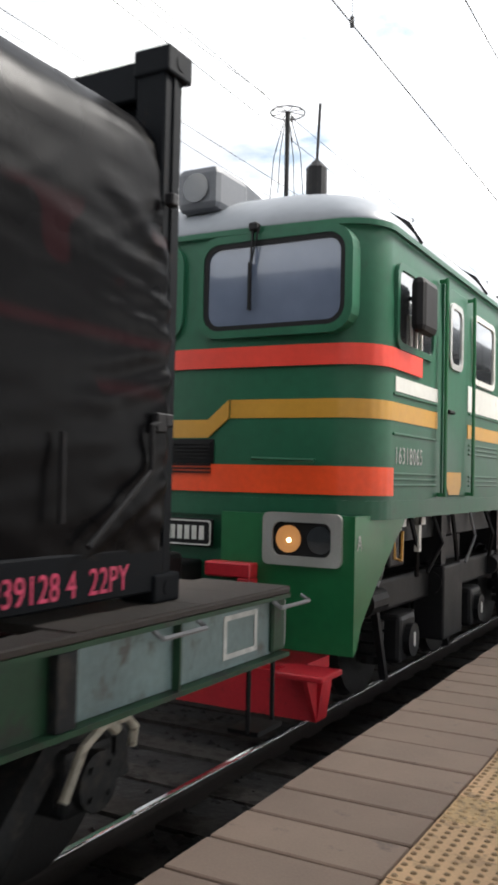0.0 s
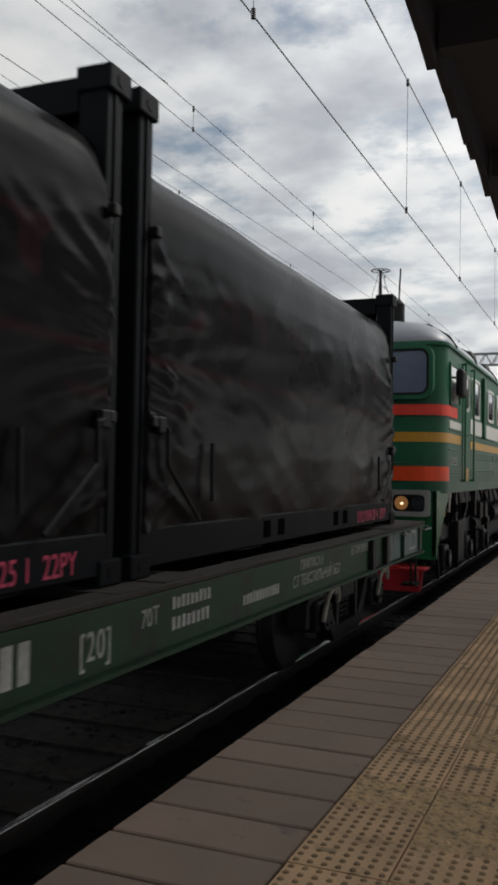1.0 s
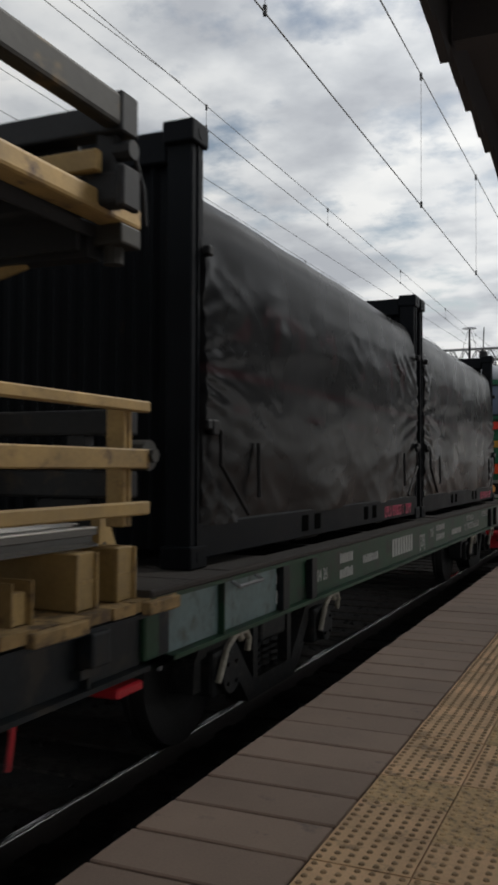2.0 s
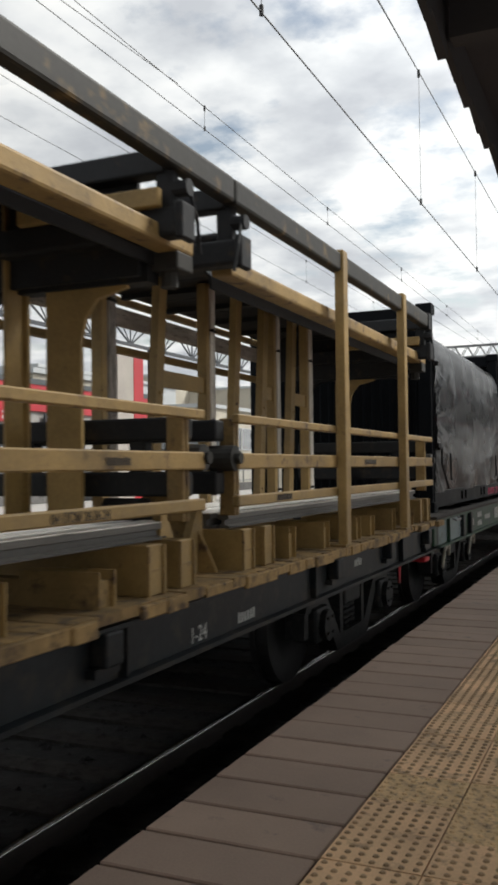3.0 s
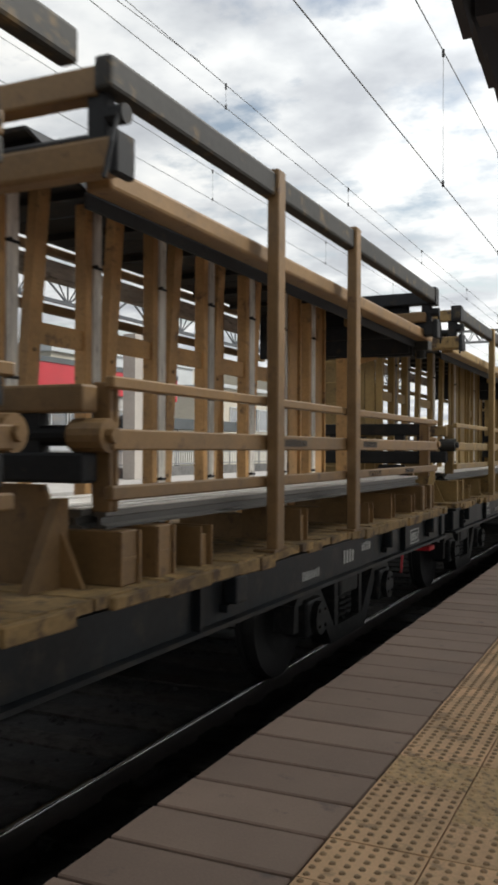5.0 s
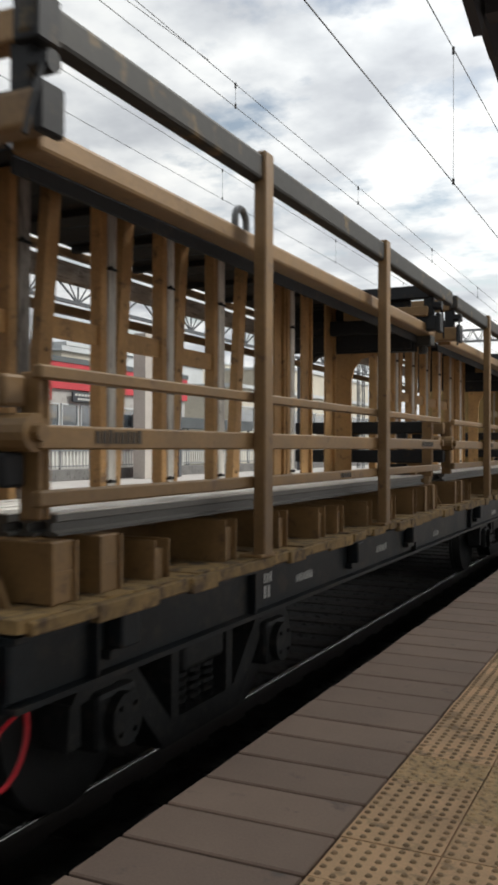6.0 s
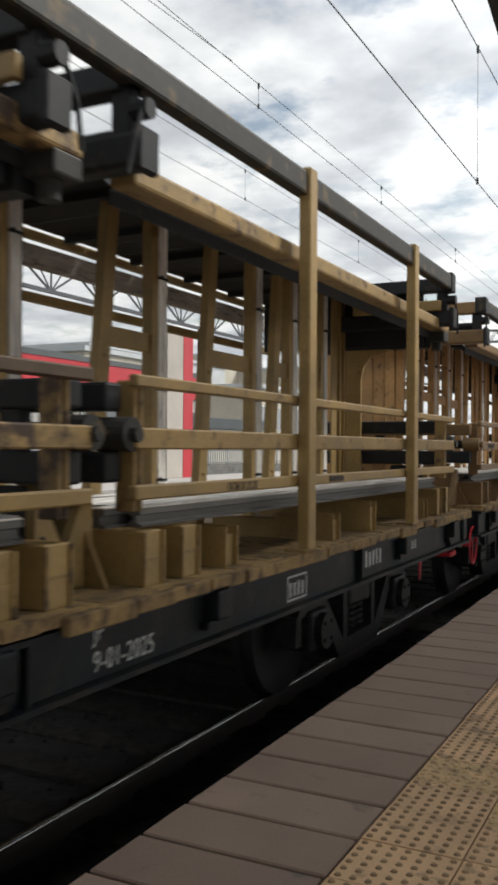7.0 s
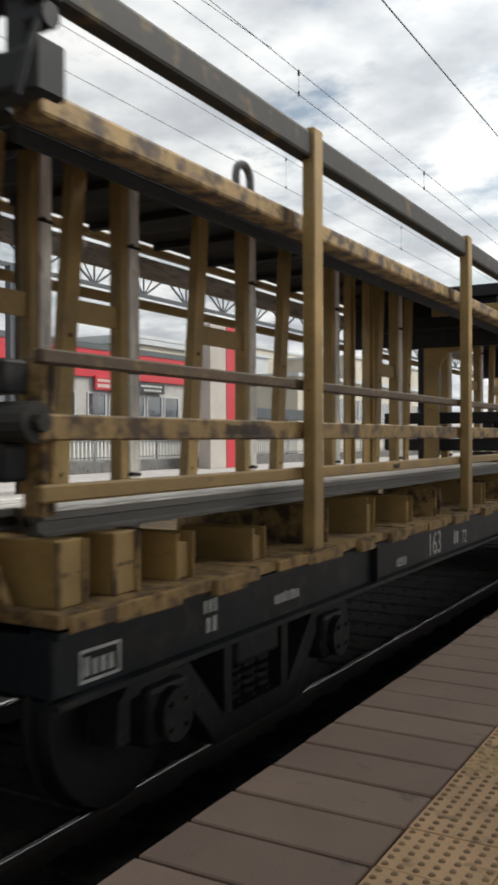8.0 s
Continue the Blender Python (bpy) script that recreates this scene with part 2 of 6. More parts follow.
M = dict(
    green=mat("green_enamel", (0.013, 0.094, 0.048), 0.42, vary=0.22, scale=1.2, fine=14, bump=0.06, dirt=(0.02, 0.065, 0.036), dirt_at=0.66, spec=0.35),
    green_bright=mat("fresh_green_enamel", (0.012, 0.13, 0.045), 0.36, vary=0.2, scale=1.6, fine=14, bump=0.05, coat=0.15),
    grey_roof=mat("roof_paint", (0.19, 0.205, 0.225), 0.45, vary=0.15, scale=1.0, fine=10, bump=0.06, dirt=(0.18, 0.18, 0.18), dirt_at=0.68),
    orange=mat("orange_red_stripe", (0.85, 0.075, 0.010), 0.45, vary=0.16, scale=2.0, fine=20, bump=0.06, dirt=(0.45, 0.06, 0.02), dirt_at=0.66),
    red=mat("red_stripe", (0.70, 0.05, 0.028), 0.42, vary=0.12, scale=2.0, fine=20, bump=0.05),
    yellow=mat("yellow_stripe", (0.52, 0.27, 0.03), 0.42, vary=0.12, scale=2.0, fine=20, bump=0.05),
    white=mat("white_enamel", (0.62, 0.62, 0.58), 0.42, vary=0.12, scale=2.0, fine=20, bump=0.05, dirt=(0.35, 0.34, 0.3), dirt_at=0.66),
    rubber=mat("black_rubber", (0.010, 0.010, 0.011), 0.6, vary=0.2, bump=0.05, spec=0.2),
    frame=mat("underframe_black", (0.008, 0.008, 0.009), 0.5, vary=0.4, scale=4, fine=30, bump=0.2, dirt=(0.016, 0.0145, 0.0125), dirt_at=0.62, spec=0.22),
    buffer=mat("bumper_red", (0.50, 0.018, 0.03), 0.45, vary=0.2, scale=3, bump=0.08, dirt=(0.12, 0.02, 0.02), dirt_at=0.64),
    aluminium=mat("brushed_aluminium", (0.55, 0.55, 0.53), 0.38, 0.7, vary=0.12, bump=0.05),
    tarp=mat("black_tarpaulin", (0.0038, 0.0039, 0.0045), 0.28, vary=0.25, scale=1.4, fine=7, bump=0.22, dirt=(0.0055, 0.0053, 0.0052), dirt_at=0.62, spec=0.05),
    rack_steel=mat("container_grey_paint", (0.006, 0.0072, 0.009), 0.55, vary=0.25, scale=2.5, bump=0.12, dirt=(0.03, 0.02, 0.014), dirt_at=0.68, spec=0.06),
    print_red=mat("magenta_lettering", (0.50, 0.035, 0.10), 0.5, vary=0.25, scale=12),
    print_white=mat("white_lettering", (0.42, 0.43, 0.41), 0.55, vary=0.35, scale=14),
    print_dark=mat("dark_lettering", (0.04, 0.03, 0.02), 0.6, vary=0.3, scale=14),
    wagon_green=mat("wagon_green_paint", (0.013, 0.048, 0.023), 0.52, vary=0.35, scale=1.8, fine=25, bump=0.12, dirt=(0.020, 0.024, 0.019), dirt_at=0.57, spec=0.3),
    wagon_pale=mat("wagon_pale_paint", (0.115, 0.170, 0.172), 0.5, vary=0.3, scale=2.2, fine=25, bump=0.12, dirt=(0.055, 0.062, 0.055), dirt_at=0.58),
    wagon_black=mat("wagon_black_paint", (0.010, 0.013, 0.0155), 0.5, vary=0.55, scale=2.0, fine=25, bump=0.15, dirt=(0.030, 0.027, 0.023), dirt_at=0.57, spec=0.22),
    bogie=mat("cast_steel", (0.013, 0.0135, 0.014), 0.6, vary=0.6, scale=5, fine=40, bump=0.25, dirt=(0.030, 0.027, 0.024), dirt_at=0.56, spec=0.2),
    wheel=mat("worn_wheel_steel", (0.016, 0.0155, 0.015), 0.55, 0.1, vary=0.3, scale=5, bump=0.15),
    deck_wood=mat("weathered_deck_boards", (0.030, 0.024, 0.020), 0.8, vary=0.4, scale=3, fine=35, bump=0.4, dirt=(0.03, 0.026, 0.022), dirt_at=0.58, island=0.25, stretch=(1, 6, 6)),
    deck_yellow=mat("ochre_deck_edge", (0.27, 0.175, 0.070), 0.8, vary=0.45, scale=3, fine=30, bump=0.5, dirt=(0.085, 0.055, 0.03), dirt_at=0.54, per_object=0.22),
    ochre=mat("ochre_paint", (0.29, 0.192, 0.068), 0.55, vary=0.28, scale=3.5, fine=40, bump=0.14, dirt=(0.12, 0.065, 0.03), dirt_at=0.68, per_object=0.10),
    ochre_rust=mat("rusty_ochre_paint", (0.27, 0.178, 0.065), 0.62, vary=0.35, scale=3.2, fine=45, bump=0.25, dirt=(0.07, 0.038, 0.022), dirt_at=0.60, per_object=0.12),
    # the brown racks' paint, darkened for the shade on their posts
    orange_rack=mat("shaded_brown_paint", (0.20, 0.118, 0.046), 0.55, vary=0.25, scale=3.5, fine=40, bump=0.14, dirt=(0.09, 0.05, 0.028), dirt_at=0.64, per_object=0.14),
    dark_beam=mat("dark_oily_steel", (0.017, 0.018, 0.020), 0.6, 0.0, vary=0.35, scale=3, fine=30, bump=0.15, dirt=(0.05, 0.038, 0.026), dirt_at=0.62, spec=0.25),
    top_rail=mat("dull_olive_tube", (0.036, 0.035, 0.032), 0.6, 0.0, vary=0.35, scale=2, fine=25, bump=0.12, dirt=(0.16, 0.11, 0.05), dirt_at=0.62, spec=0.25),
    old_wood=mat("grey_weathered_timber", (0.66, 0.63, 0.58), 0.85, vary=0.4, scale=2.5, fine=30, bump=0.5, dirt=(0.2, 0.17, 0.15), dirt_at=0.62, stretch=(6, 6, 1), per_object=0.2),
    old_wood_dark=mat("darkened_weathered_timber", (0.24, 0.22, 0.20), 0.85, vary=0.45, scale=2.5, fine=30, bump=0.5, dirt=(0.09, 0.08, 0.07), dirt_at=0.54, stretch=(6, 6, 1), per_object=0.2),
    rust_dark=mat("dark_rusted_paint", (0.070, 0.045, 0.026), 0.7, vary=0.4, scale=4, fine=45, bump=0.3, dirt=(0.16, 0.105, 0.045), dirt_at=0.60, per_object=0.1),
    old_wood_long=mat("grey_weathered_board", (0.42, 0.38, 0.34), 0.85, vary=0.4, scale=2.5, fine=30, bump=0.5, dirt=(0.1, 0.085, 0.07), dirt_at=0.6, stretch=(6, 1, 6)),
    # near-white colour in place of the sky reflected on the carried rails
    steel_sheen=mat("skylit_rail_top", (0.74, 0.72, 0.68), 0.42, 0.0, vary=0.3, scale=2, fine=40, bump=0.1, dirt=(0.09, 0.07, 0.06), dirt_at=0.62, stretch=(8, 0.6, 8)),
    rail_shine=mat("polished_rail_head", (0.75, 0.74, 0.73), 0.09, 1.0, vary=0.1, scale=2, bump=0.0, stretch=(8, 0.6, 8)),
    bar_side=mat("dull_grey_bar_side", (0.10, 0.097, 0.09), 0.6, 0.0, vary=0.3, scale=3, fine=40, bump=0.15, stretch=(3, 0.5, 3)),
    housing=mat("dull_grey_housing", (0.085, 0.092, 0.105), 0.5, vary=0.2, scale=2.0, bump=0.08),
    hole=mat("shadowed_hole", (0.004, 0.004, 0.004), 0.9, vary=0.2, bump=0, spec=0.0),
    cream=mat("dirty_cream_paint", (0.34, 0.31, 0.25), 0.55, vary=0.35, scale=9, bump=0.15, dirt=(0.1, 0.085, 0.065), dirt_at=0.58),
    ochre_worn=mat("worn_rusted_ochre_paint", (0.28, 0.185, 0.07), 0.65, vary=0.35, scale=3.0, fine=45, bump=0.3, dirt=(0.055, 0.034, 0.022), dirt_at=0.50, per_object=0.12),
    # brighter copy of the brown racks' paint, for light on the inner legs
    leg_lit=mat("sunlit_brown_paint", (0.46, 0.265, 0.105), 0.6, vary=0.3, scale=3.0, fine=40, bump=0.18, dirt=(0.13, 0.075, 0.04), dirt_at=0.62, per_object=0.16),
    station=mat("plain_station_wall", (0.42, 0.38, 0.34), 0.8, vary=0.15, scale=0.7, fine=10, bump=0.1),
    steel_side=mat("rail_side_rust", (0.05, 0.044, 0.040), 0.6, 0.3, vary=0.3, scale=3, fine=40, bump=0.15, stretch=(3, 0.5, 3)),
    paver=mat("pinkish_concrete_paver", (0.285, 0.205, 0.158), 0.75, vary=0.16, scale=2.2, fine=90, bump=0.15, dirt=(0.15, 0.12, 0.105), dirt_at=0.66, per_object=0.11),
    tactile=mat("yellow_tactile_tile", (0.66, 0.435, 0.245), 0.72, vary=0.22, scale=3.0, fine=90, bump=0.2, dirt=(0.24, 0.165, 0.10), dirt_at=0.60, per_object=0.14),
    stud=mat("dirty_tactile_stud", (0.30, 0.195, 0.105), 0.7, vary=0.3, scale=5, fine=90, bump=0.2, per_object=0.15),
    tactile_worn=mat("worn_tactile_tile", (0.58, 0.40, 0.21), 0.8, vary=0.3, scale=9, fine=70, bump=0.4, dirt=(0.18, 0.135, 0.085), dirt_at=0.56),
    brick_paver=mat("reddish_paving_block", (0.26, 0.165, 0.135), 0.75, vary=0.2, scale=3, fine=80, bump=0.2, dirt=(0.17, 0.13, 0.11), dirt_at=0.66, per_object=0.12),
    joint=mat("dark_joint_sand", (0.035, 0.030, 0.027), 0.9, vary=0.3, scale=8, bump=0.3),
    concrete=mat("old_concrete", (0.13, 0.125, 0.12), 0.85, vary=0.3, scale=2, bump=0.3, dirt=(0.06, 0.055, 0.05), dirt_at=0.58),
    # sleeper and ballast colours lowered to deepen the shade under the train
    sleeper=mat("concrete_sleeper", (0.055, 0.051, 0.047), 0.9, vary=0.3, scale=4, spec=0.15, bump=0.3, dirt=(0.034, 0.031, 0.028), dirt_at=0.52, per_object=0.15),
    ballast=mat("shaded_ballast", (0.022, 0.0215, 0.021), 0.95, vary=0.6, scale=9, fine=28, bump=1.0),
    pale_concrete=mat("pale_sunlit_concrete", (0.34, 0.325, 0.305), 0.85, vary=0.2, scale=0.8, fine=10, bump=0.1, dirt=(0.24, 0.225, 0.21), dirt_at=0.60),
    ground=mat("grey_yard_ground", (0.15, 0.14, 0.13), 0.95, vary=0.35, scale=0.8, fine=20, bump=0.6, dirt=(0.08, 0.085, 0.06), dirt_at=0.6),
    canopy=mat("dark_canopy_sheet", (0.045, 0.048, 0.054), 0.6, vary=0.25, scale=1.5, bump=0.12),
    wire=mat("overhead_wire", (0.025, 0.025, 0.026), 0.5, 0.3, bump=0),
    galv=mat("galvanised_steel", (0.20, 0.205, 0.21), 0.5, 0.3, vary=0.2, scale=3, bump=0.1),
    wall_grey=mat("grey_cladding", (0.48, 0.50, 0.51), 0.7, vary=0.12, scale=0.5, fine=6, bump=0.1),
    wall_shop=mat("pale_shop_wall", (0.40, 0.39, 0.37), 0.8, vary=0.15, scale=0.6, fine=8, bump=0.1, dirt=(0.30, 0.285, 0.26), dirt_at=0.60),
    cream_wall=mat("cream_render", (0.50, 0.46, 0.38), 0.8, vary=0.12, scale=0.5, fine=6, bump=0.1, dirt=(0.4, 0.37, 0.31), dirt_at=0.64),
    roof_dark=mat("dark_roof_felt", (0.09, 0.10, 0.105), 0.8, vary=0.2, scale=0.8, fine=8, bump=0.1),
    truss=mat("dark_grey_steel_paint", (0.06, 0.066, 0.075), 0.6, vary=0.2, scale=2, bump=0.08),
    sign_red=mat("red_fascia", (0.47, 0.033, 0.045), 0.45, vary=0.12, scale=1, bump=0.05),
    sign_dark=mat("dark_sign_board", (0.03, 0.035, 0.045), 0.5, vary=0.1, bump=0.04),
)


def glass(name, col, rough, spec=1.0, metal=0.0):
    m = mat(name, col, rough, metal, vary=0.12, scale=1.6, fine=6, bump=0.03, spec=spec, coat=1.0)
    return m


printed(M["tarp"], 2.52, 2.86, 0.54, 0.16)
printed(M["tarp"], 2.28, 2.36, 0.30, 0.26)
printed(M["tarp"], 2.06, 2.15, 0.52, 0.20)
# blue-grey base colour adds the sky's reflection to the windscreen
M["cab_glass"] = glass("sky_tinted_cab_glass", (0.13, 0.16, 0.225), 0.12)
M["side_glass"] = glass("dark_side_glass", (0.03, 0.035, 0.04), 0.06)
M["far_glass"] = glass("far_window_glass", (0.05, 0.06, 0.07), 0.1)
lamp_m = bpy.data.materials.new("lit_lamp_lens")
lamp_m.use_nodes = True
_b = lamp_m.node_tree.nodes["Principled BSDF"]
_b.inputs["Base Color"].default_value = (0.32, 0.17, 0.07, 1)
_b.inputs["Emission Color"].default_value = (1.0, 0.42, 0.12, 1)
_b.inputs["Emission Strength"].default_value = 0.14
M["lamp"] = lamp_m
core_m = lamp_m.copy(); core_m.name = "lamp_filament"
core_m.node_tree.nodes["Principled BSDF"].inputs["Emission Color"].default_value = (1.0, 0.8, 0.5, 1)
core_m.node_tree.nodes["Principled BSDF"].inputs["Emission Strength"].default_value = 3
M["lamp_core"] = core_m


# ---------- building helpers ----------
def part(name, bm, material, parent=None, label="", smooth=False):
    """Links a bmesh as one mesh object under a thing or a part."""
    me = bpy.data.meshes.new(name)
    bmesh.ops.recalc_face_normals(bm, faces=bm.faces[:])
    if smooth == "auto":
        for e in bm.edges:
            e.smooth = len(e.link_faces) == 2 and e.calc_face_angle() < 0.6
    bm.to_mesh(me)
    bm.free()
    me.materials.append(M[material] if isinstance(material, str) else material)
    if smooth:
        for p in me.polygons:
            p.use_smooth = True
    ob = new(name, me)
    if parent:
        ob.parent = parent
    if label:
        tagged(ob, label)
    return ob


def share(name, mesh, m, parent=None):
    ob = new(name, mesh)
    ob.matrix_basis = m
    if parent:
        ob.parent = parent
    return ob


def thing(name, label, category, group="", kind="", m=None):
    ob = new(name)
    ob.empty_display_size = 0.2
    if m:
        ob.matrix_basis = m
    return tagged(ob, label, category, group, kind)


def B():
    return bmesh.new()


def box(bm, x0, x1, y0, y1, z0, z1, bev=0.0, m=None):
    c = Matrix.Translation(((x0 + x1) / 2, (y0 + y1) / 2, (z0 + z1) / 2)) @ Matrix.Diagonal((abs(x1 - x0), abs(y1 - y0), abs(z1 - z0), 1))
    g = bmesh.ops.create_cube(bm, size=1, matrix=(m @ c) if m else c)
    if bev:
        es = list({e for v in g["verts"] for e in v.link_edges})
        bmesh.ops.bevel(bm, geom=es, offset=bev, segments=1 if bev < 0.012 else 2, affect="EDGES", profile=0.5)
    return bm


def bar(bm, a, b, w, h=None, up=(0, 0, 1)):
    """A square bar from a to b, w wide, h high."""
    a, b = Vector(a), Vector(b)
    d = b - a
    y = d.normalized()
    x = y.cross(Vector(up))
    if x.length < 1e-4:
        x = Vector((1, 0, 0))
    x.normalize()
    z = x.cross(y)
    m = Matrix((x, y, z)).transposed().to_4x4()
    m.translation = (a + b) / 2
    bmesh.ops.create_cube(bm, size=1, matrix=m @ Matrix.Diagonal((w, d.length, h or w, 1)))
    return bm


def rod(bm, a, b, r, seg=8, r2=None):
    a, b = Vector(a), Vector(b)
    d = b - a
    m = d.to_track_quat("Z", "Y").to_matrix().to_4x4()
    m.translation = (a + b) / 2
    bmesh.ops.create_cone(bm, cap_ends=True, segments=seg, radius1=r, radius2=r if r2 is None else r2, depth=d.length, matrix=m)
    return bm


def pipe(bm, pts, r, seg=6):
    """One tube swept along a line of points."""
    pts = [Vector(p) for p in pts]
    rows, u = [], None
    for i, p in enumerate(pts):
        d = (pts[min(i + 1, len(pts) - 1)] - pts[max(i - 1, 0)]).normalized()
        u = u - d * u.dot(d) if u else d.orthogonal()
        u.normalize()
        v = d.cross(u)
        rows.append([bm.verts.new(p + u * (r * math.cos(2 * math.pi * k / seg)) + v * (r * math.sin(2 * math.pi * k / seg))) for k in range(seg)])
    for a, b in zip(rows, rows[1:]):
        for k in range(seg):
            bm.faces.new((a[k], a[(k + 1) % seg], b[(k + 1) % seg], b[k]))
    bm.faces.new(rows[0][::-1])
    bm.faces.new(rows[-1])
    return bm


def prism(bm, outline, axis, lo, hi):
    """An outline of two coordinates, drawn out along an axis ('x', 'y' or 'z')."""
    def at(p, k):
        return {"x": (k, p[0], p[1]), "y": (p[0], k, p[1]), "z": (p[0], p[1], k)}[axis]
    v0 = [bm.verts.new(at(p, lo)) for p in outline]
    v1 = [bm.verts.new(at(p, hi)) for p in outline]
    bm.faces.new(v0)
    bm.faces.new(v1[::-1])
    n = len(outline)
    for i in range(n):
        bm.faces.new((v0[i], v1[i], v1[(i + 1) % n], v0[(i + 1) % n]))
    return bm


def rounded(x0, x1, z0, z1, r, n=5):
    pts = []
    for cx, cz, a in ((x1 - r, z1 - r, 0), (x0 + r, z1 - r, 90), (x0 + r, z0 + r, 180), (x1 - r, z0 + r, 270)):
        for k in range(n + 1):
            t = radians(a + 90 * k / n)
            pts.append((cx + r * math.cos(t), cz + r * math.sin(t)))
    return pts


def ring(bm, outer, inner, axis, lo, hi):
    """A frame between two outlines of equal count."""
    def at(p, k):
        return {"x": (k, p[0], p[1]), "y": (p[0], k, p[1]), "z": (p[0], p[1], k)}[axis]
    q = [[bm.verts.new(at(p, k)) for p in o] for o in (outer, inner) for k in (lo, hi)]
    n = len(outer)
    for i in range(n):
        j = (i + 1) % n
        for a, b in ((0, 1), (1, 3), (3, 2), (2, 0)):
            bm.faces.new((q[a][i], q[b][i], q[b][j], q[a][j]))
    return bm


def lettering(text, size, m, material, parent, spread=1.0, squeeze=1.0):
    cu = bpy.data.curves.new("lettering", "FONT")
    cu.body, cu.size, cu.extrude, cu.space_character = text, size, 0.0015, spread
    cu.materials.append(M[material])
    ob = new("lettering", cu)
    ob.matrix_basis = m @ Matrix.Diagonal((squeeze, 1, 1, 1))
    ob.parent = parent
    return ob


def side(y, z, x):
    """A pose for writing on a side that faces the platform."""
    return pose(x, y, z, 90, 0, 90)


def bars(bm, y, z, x, n, w, h, gap, rnd=None):
    """Unreadable writing on a side that faces the platform."""
    for k in range(n):
        hh = h * (rnd.uniform(0.8, 1) if rnd else 1)
        box(bm, x, x + 0.003, y + k * (w + gap), y + k * (w + gap) + w, z, z + hh)
    return bm


# ---------- the train's run ----------
RUN = [(0, 0), (0.5, 3.28), (1.0, 6.34), (1.5, 9.51), (1.7, 10.8), (2.25, 14.25), (2.8, 17.65), (3.0, 18.94), (3.5, 22.28), (4.0, 25.85),
       (4.5, 29.62), (4.7, 30.95), (5.25, 34.45), (5.8, 37.95), (6.0, 39.32), (6.5, 42.91), (7.0, 46.57), (7.5, 50.04), (8.0, 53.53)]
TRAIN = []      # (thing, distance along the train)
WHEELS = []     # (wheelset, pose in its bogie, radius)


def in_train(ob, q):
    ob.matrix_basis = pose(TRACK, q, RAIL)
    TRAIN.append((ob, q))
    return ob


def travelled(t):
    for (a, u), (b, v) in zip(RUN, RUN[1:]):
        if t <= b:
            return u + (v - u) * (t - a) / (b - a)
    return RUN[-1][1]


def motions():
    for ob, q in TRAIN:
        walk(ob, [(t, pose(TRACK, q + s, RAIL)) for t, s in RUN])
    for ob, x, y, z, r in WHEELS:
        walk(ob, [(k / 15, pose(x, y, z, -math.degrees(travelled(k / 15) / r), 0, 0)) for k in range(121)])

# ---------- the place: ground, tracks, platform ----------
EDGE, STRIP, MIDDLE, INNER = -1.762, -1.050, -0.69, -0.337   # lines along the platform

bm = B()
prism(bm, [(-900, RAIL - 0.62), (-900, RAIL - 0.36), (-16.5, RAIL - 0.36), (-11.5, RAIL - 0.24), (EDGE + 0.1, RAIL - 0.24), (EDGE + 0.1, RAIL - 0.40), (900, RAIL - 0.40), (900, RAIL - 0.62)], "y", -900, 1500)
tagged(part("ground", bm, "ground"), "grey gravelly yard ground under the tracks", "ground", kind="structure")

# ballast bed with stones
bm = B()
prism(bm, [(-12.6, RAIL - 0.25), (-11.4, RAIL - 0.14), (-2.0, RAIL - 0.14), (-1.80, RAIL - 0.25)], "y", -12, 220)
tagged(part("ballast_bed", bm, "ballast"), "crushed stone ballast, darkened for the shade under the train", "ballast", kind="stuff")
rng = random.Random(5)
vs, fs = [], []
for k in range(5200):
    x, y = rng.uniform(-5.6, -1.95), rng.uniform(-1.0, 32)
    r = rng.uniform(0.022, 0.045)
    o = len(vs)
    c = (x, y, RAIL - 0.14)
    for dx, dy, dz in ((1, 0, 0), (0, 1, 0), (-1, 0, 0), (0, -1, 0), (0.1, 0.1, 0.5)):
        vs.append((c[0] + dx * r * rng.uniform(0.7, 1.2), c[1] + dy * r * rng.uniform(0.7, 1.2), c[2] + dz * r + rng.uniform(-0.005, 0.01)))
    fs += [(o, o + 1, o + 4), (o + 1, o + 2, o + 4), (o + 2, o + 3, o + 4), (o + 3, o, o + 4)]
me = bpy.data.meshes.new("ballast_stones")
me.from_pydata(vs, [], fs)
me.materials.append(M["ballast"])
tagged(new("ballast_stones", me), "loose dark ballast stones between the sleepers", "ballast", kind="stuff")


def rail_outline(h=0.0):
    return [(-0.066, -0.17), (0.066, -0.17), (0.066, -0.155), (0.012, -0.14), (0.009, -0.048), (0.030, -0.038), (0.024, -0.008), (0.014, 0), (-0.014, 0), (-0.024, -0.008), (-0.030, -0.038), (-0.009, -0.048), (-0.012, -0.14), (-0.066, -0.155)]


def track(x, y0, y1, label):
    t = thing("railway_track", label, "railway track", "parallel railway tracks", "structure")
    for s in (-0.79, 0.79):
        bm = B()
        prism(bm, [(x + s + a, RAIL + b) for a, b in rail_outline()], "y", y0, y1)
        r = part("rail", bm, "steel_side", t, "rusty rail with a bright worn head")
        bm = B()
        box(bm, x + s - 0.013, x + s + 0.013, y0, y1, RAIL - 0.004, RAIL + 0.0012)
        for e in (1,):
            rod(bm, (x + s + e * 0.014, y0, RAIL - 0.011), (x + s + e * 0.014, y1, RAIL - 0.011), 0.0115, 24)
        part("running_surface", bm, "rail_shine", r, "polished rail head", smooth="auto")
    return t


main_track = track(TRACK, -14, 210, "near track of polished rails on concrete sleepers")
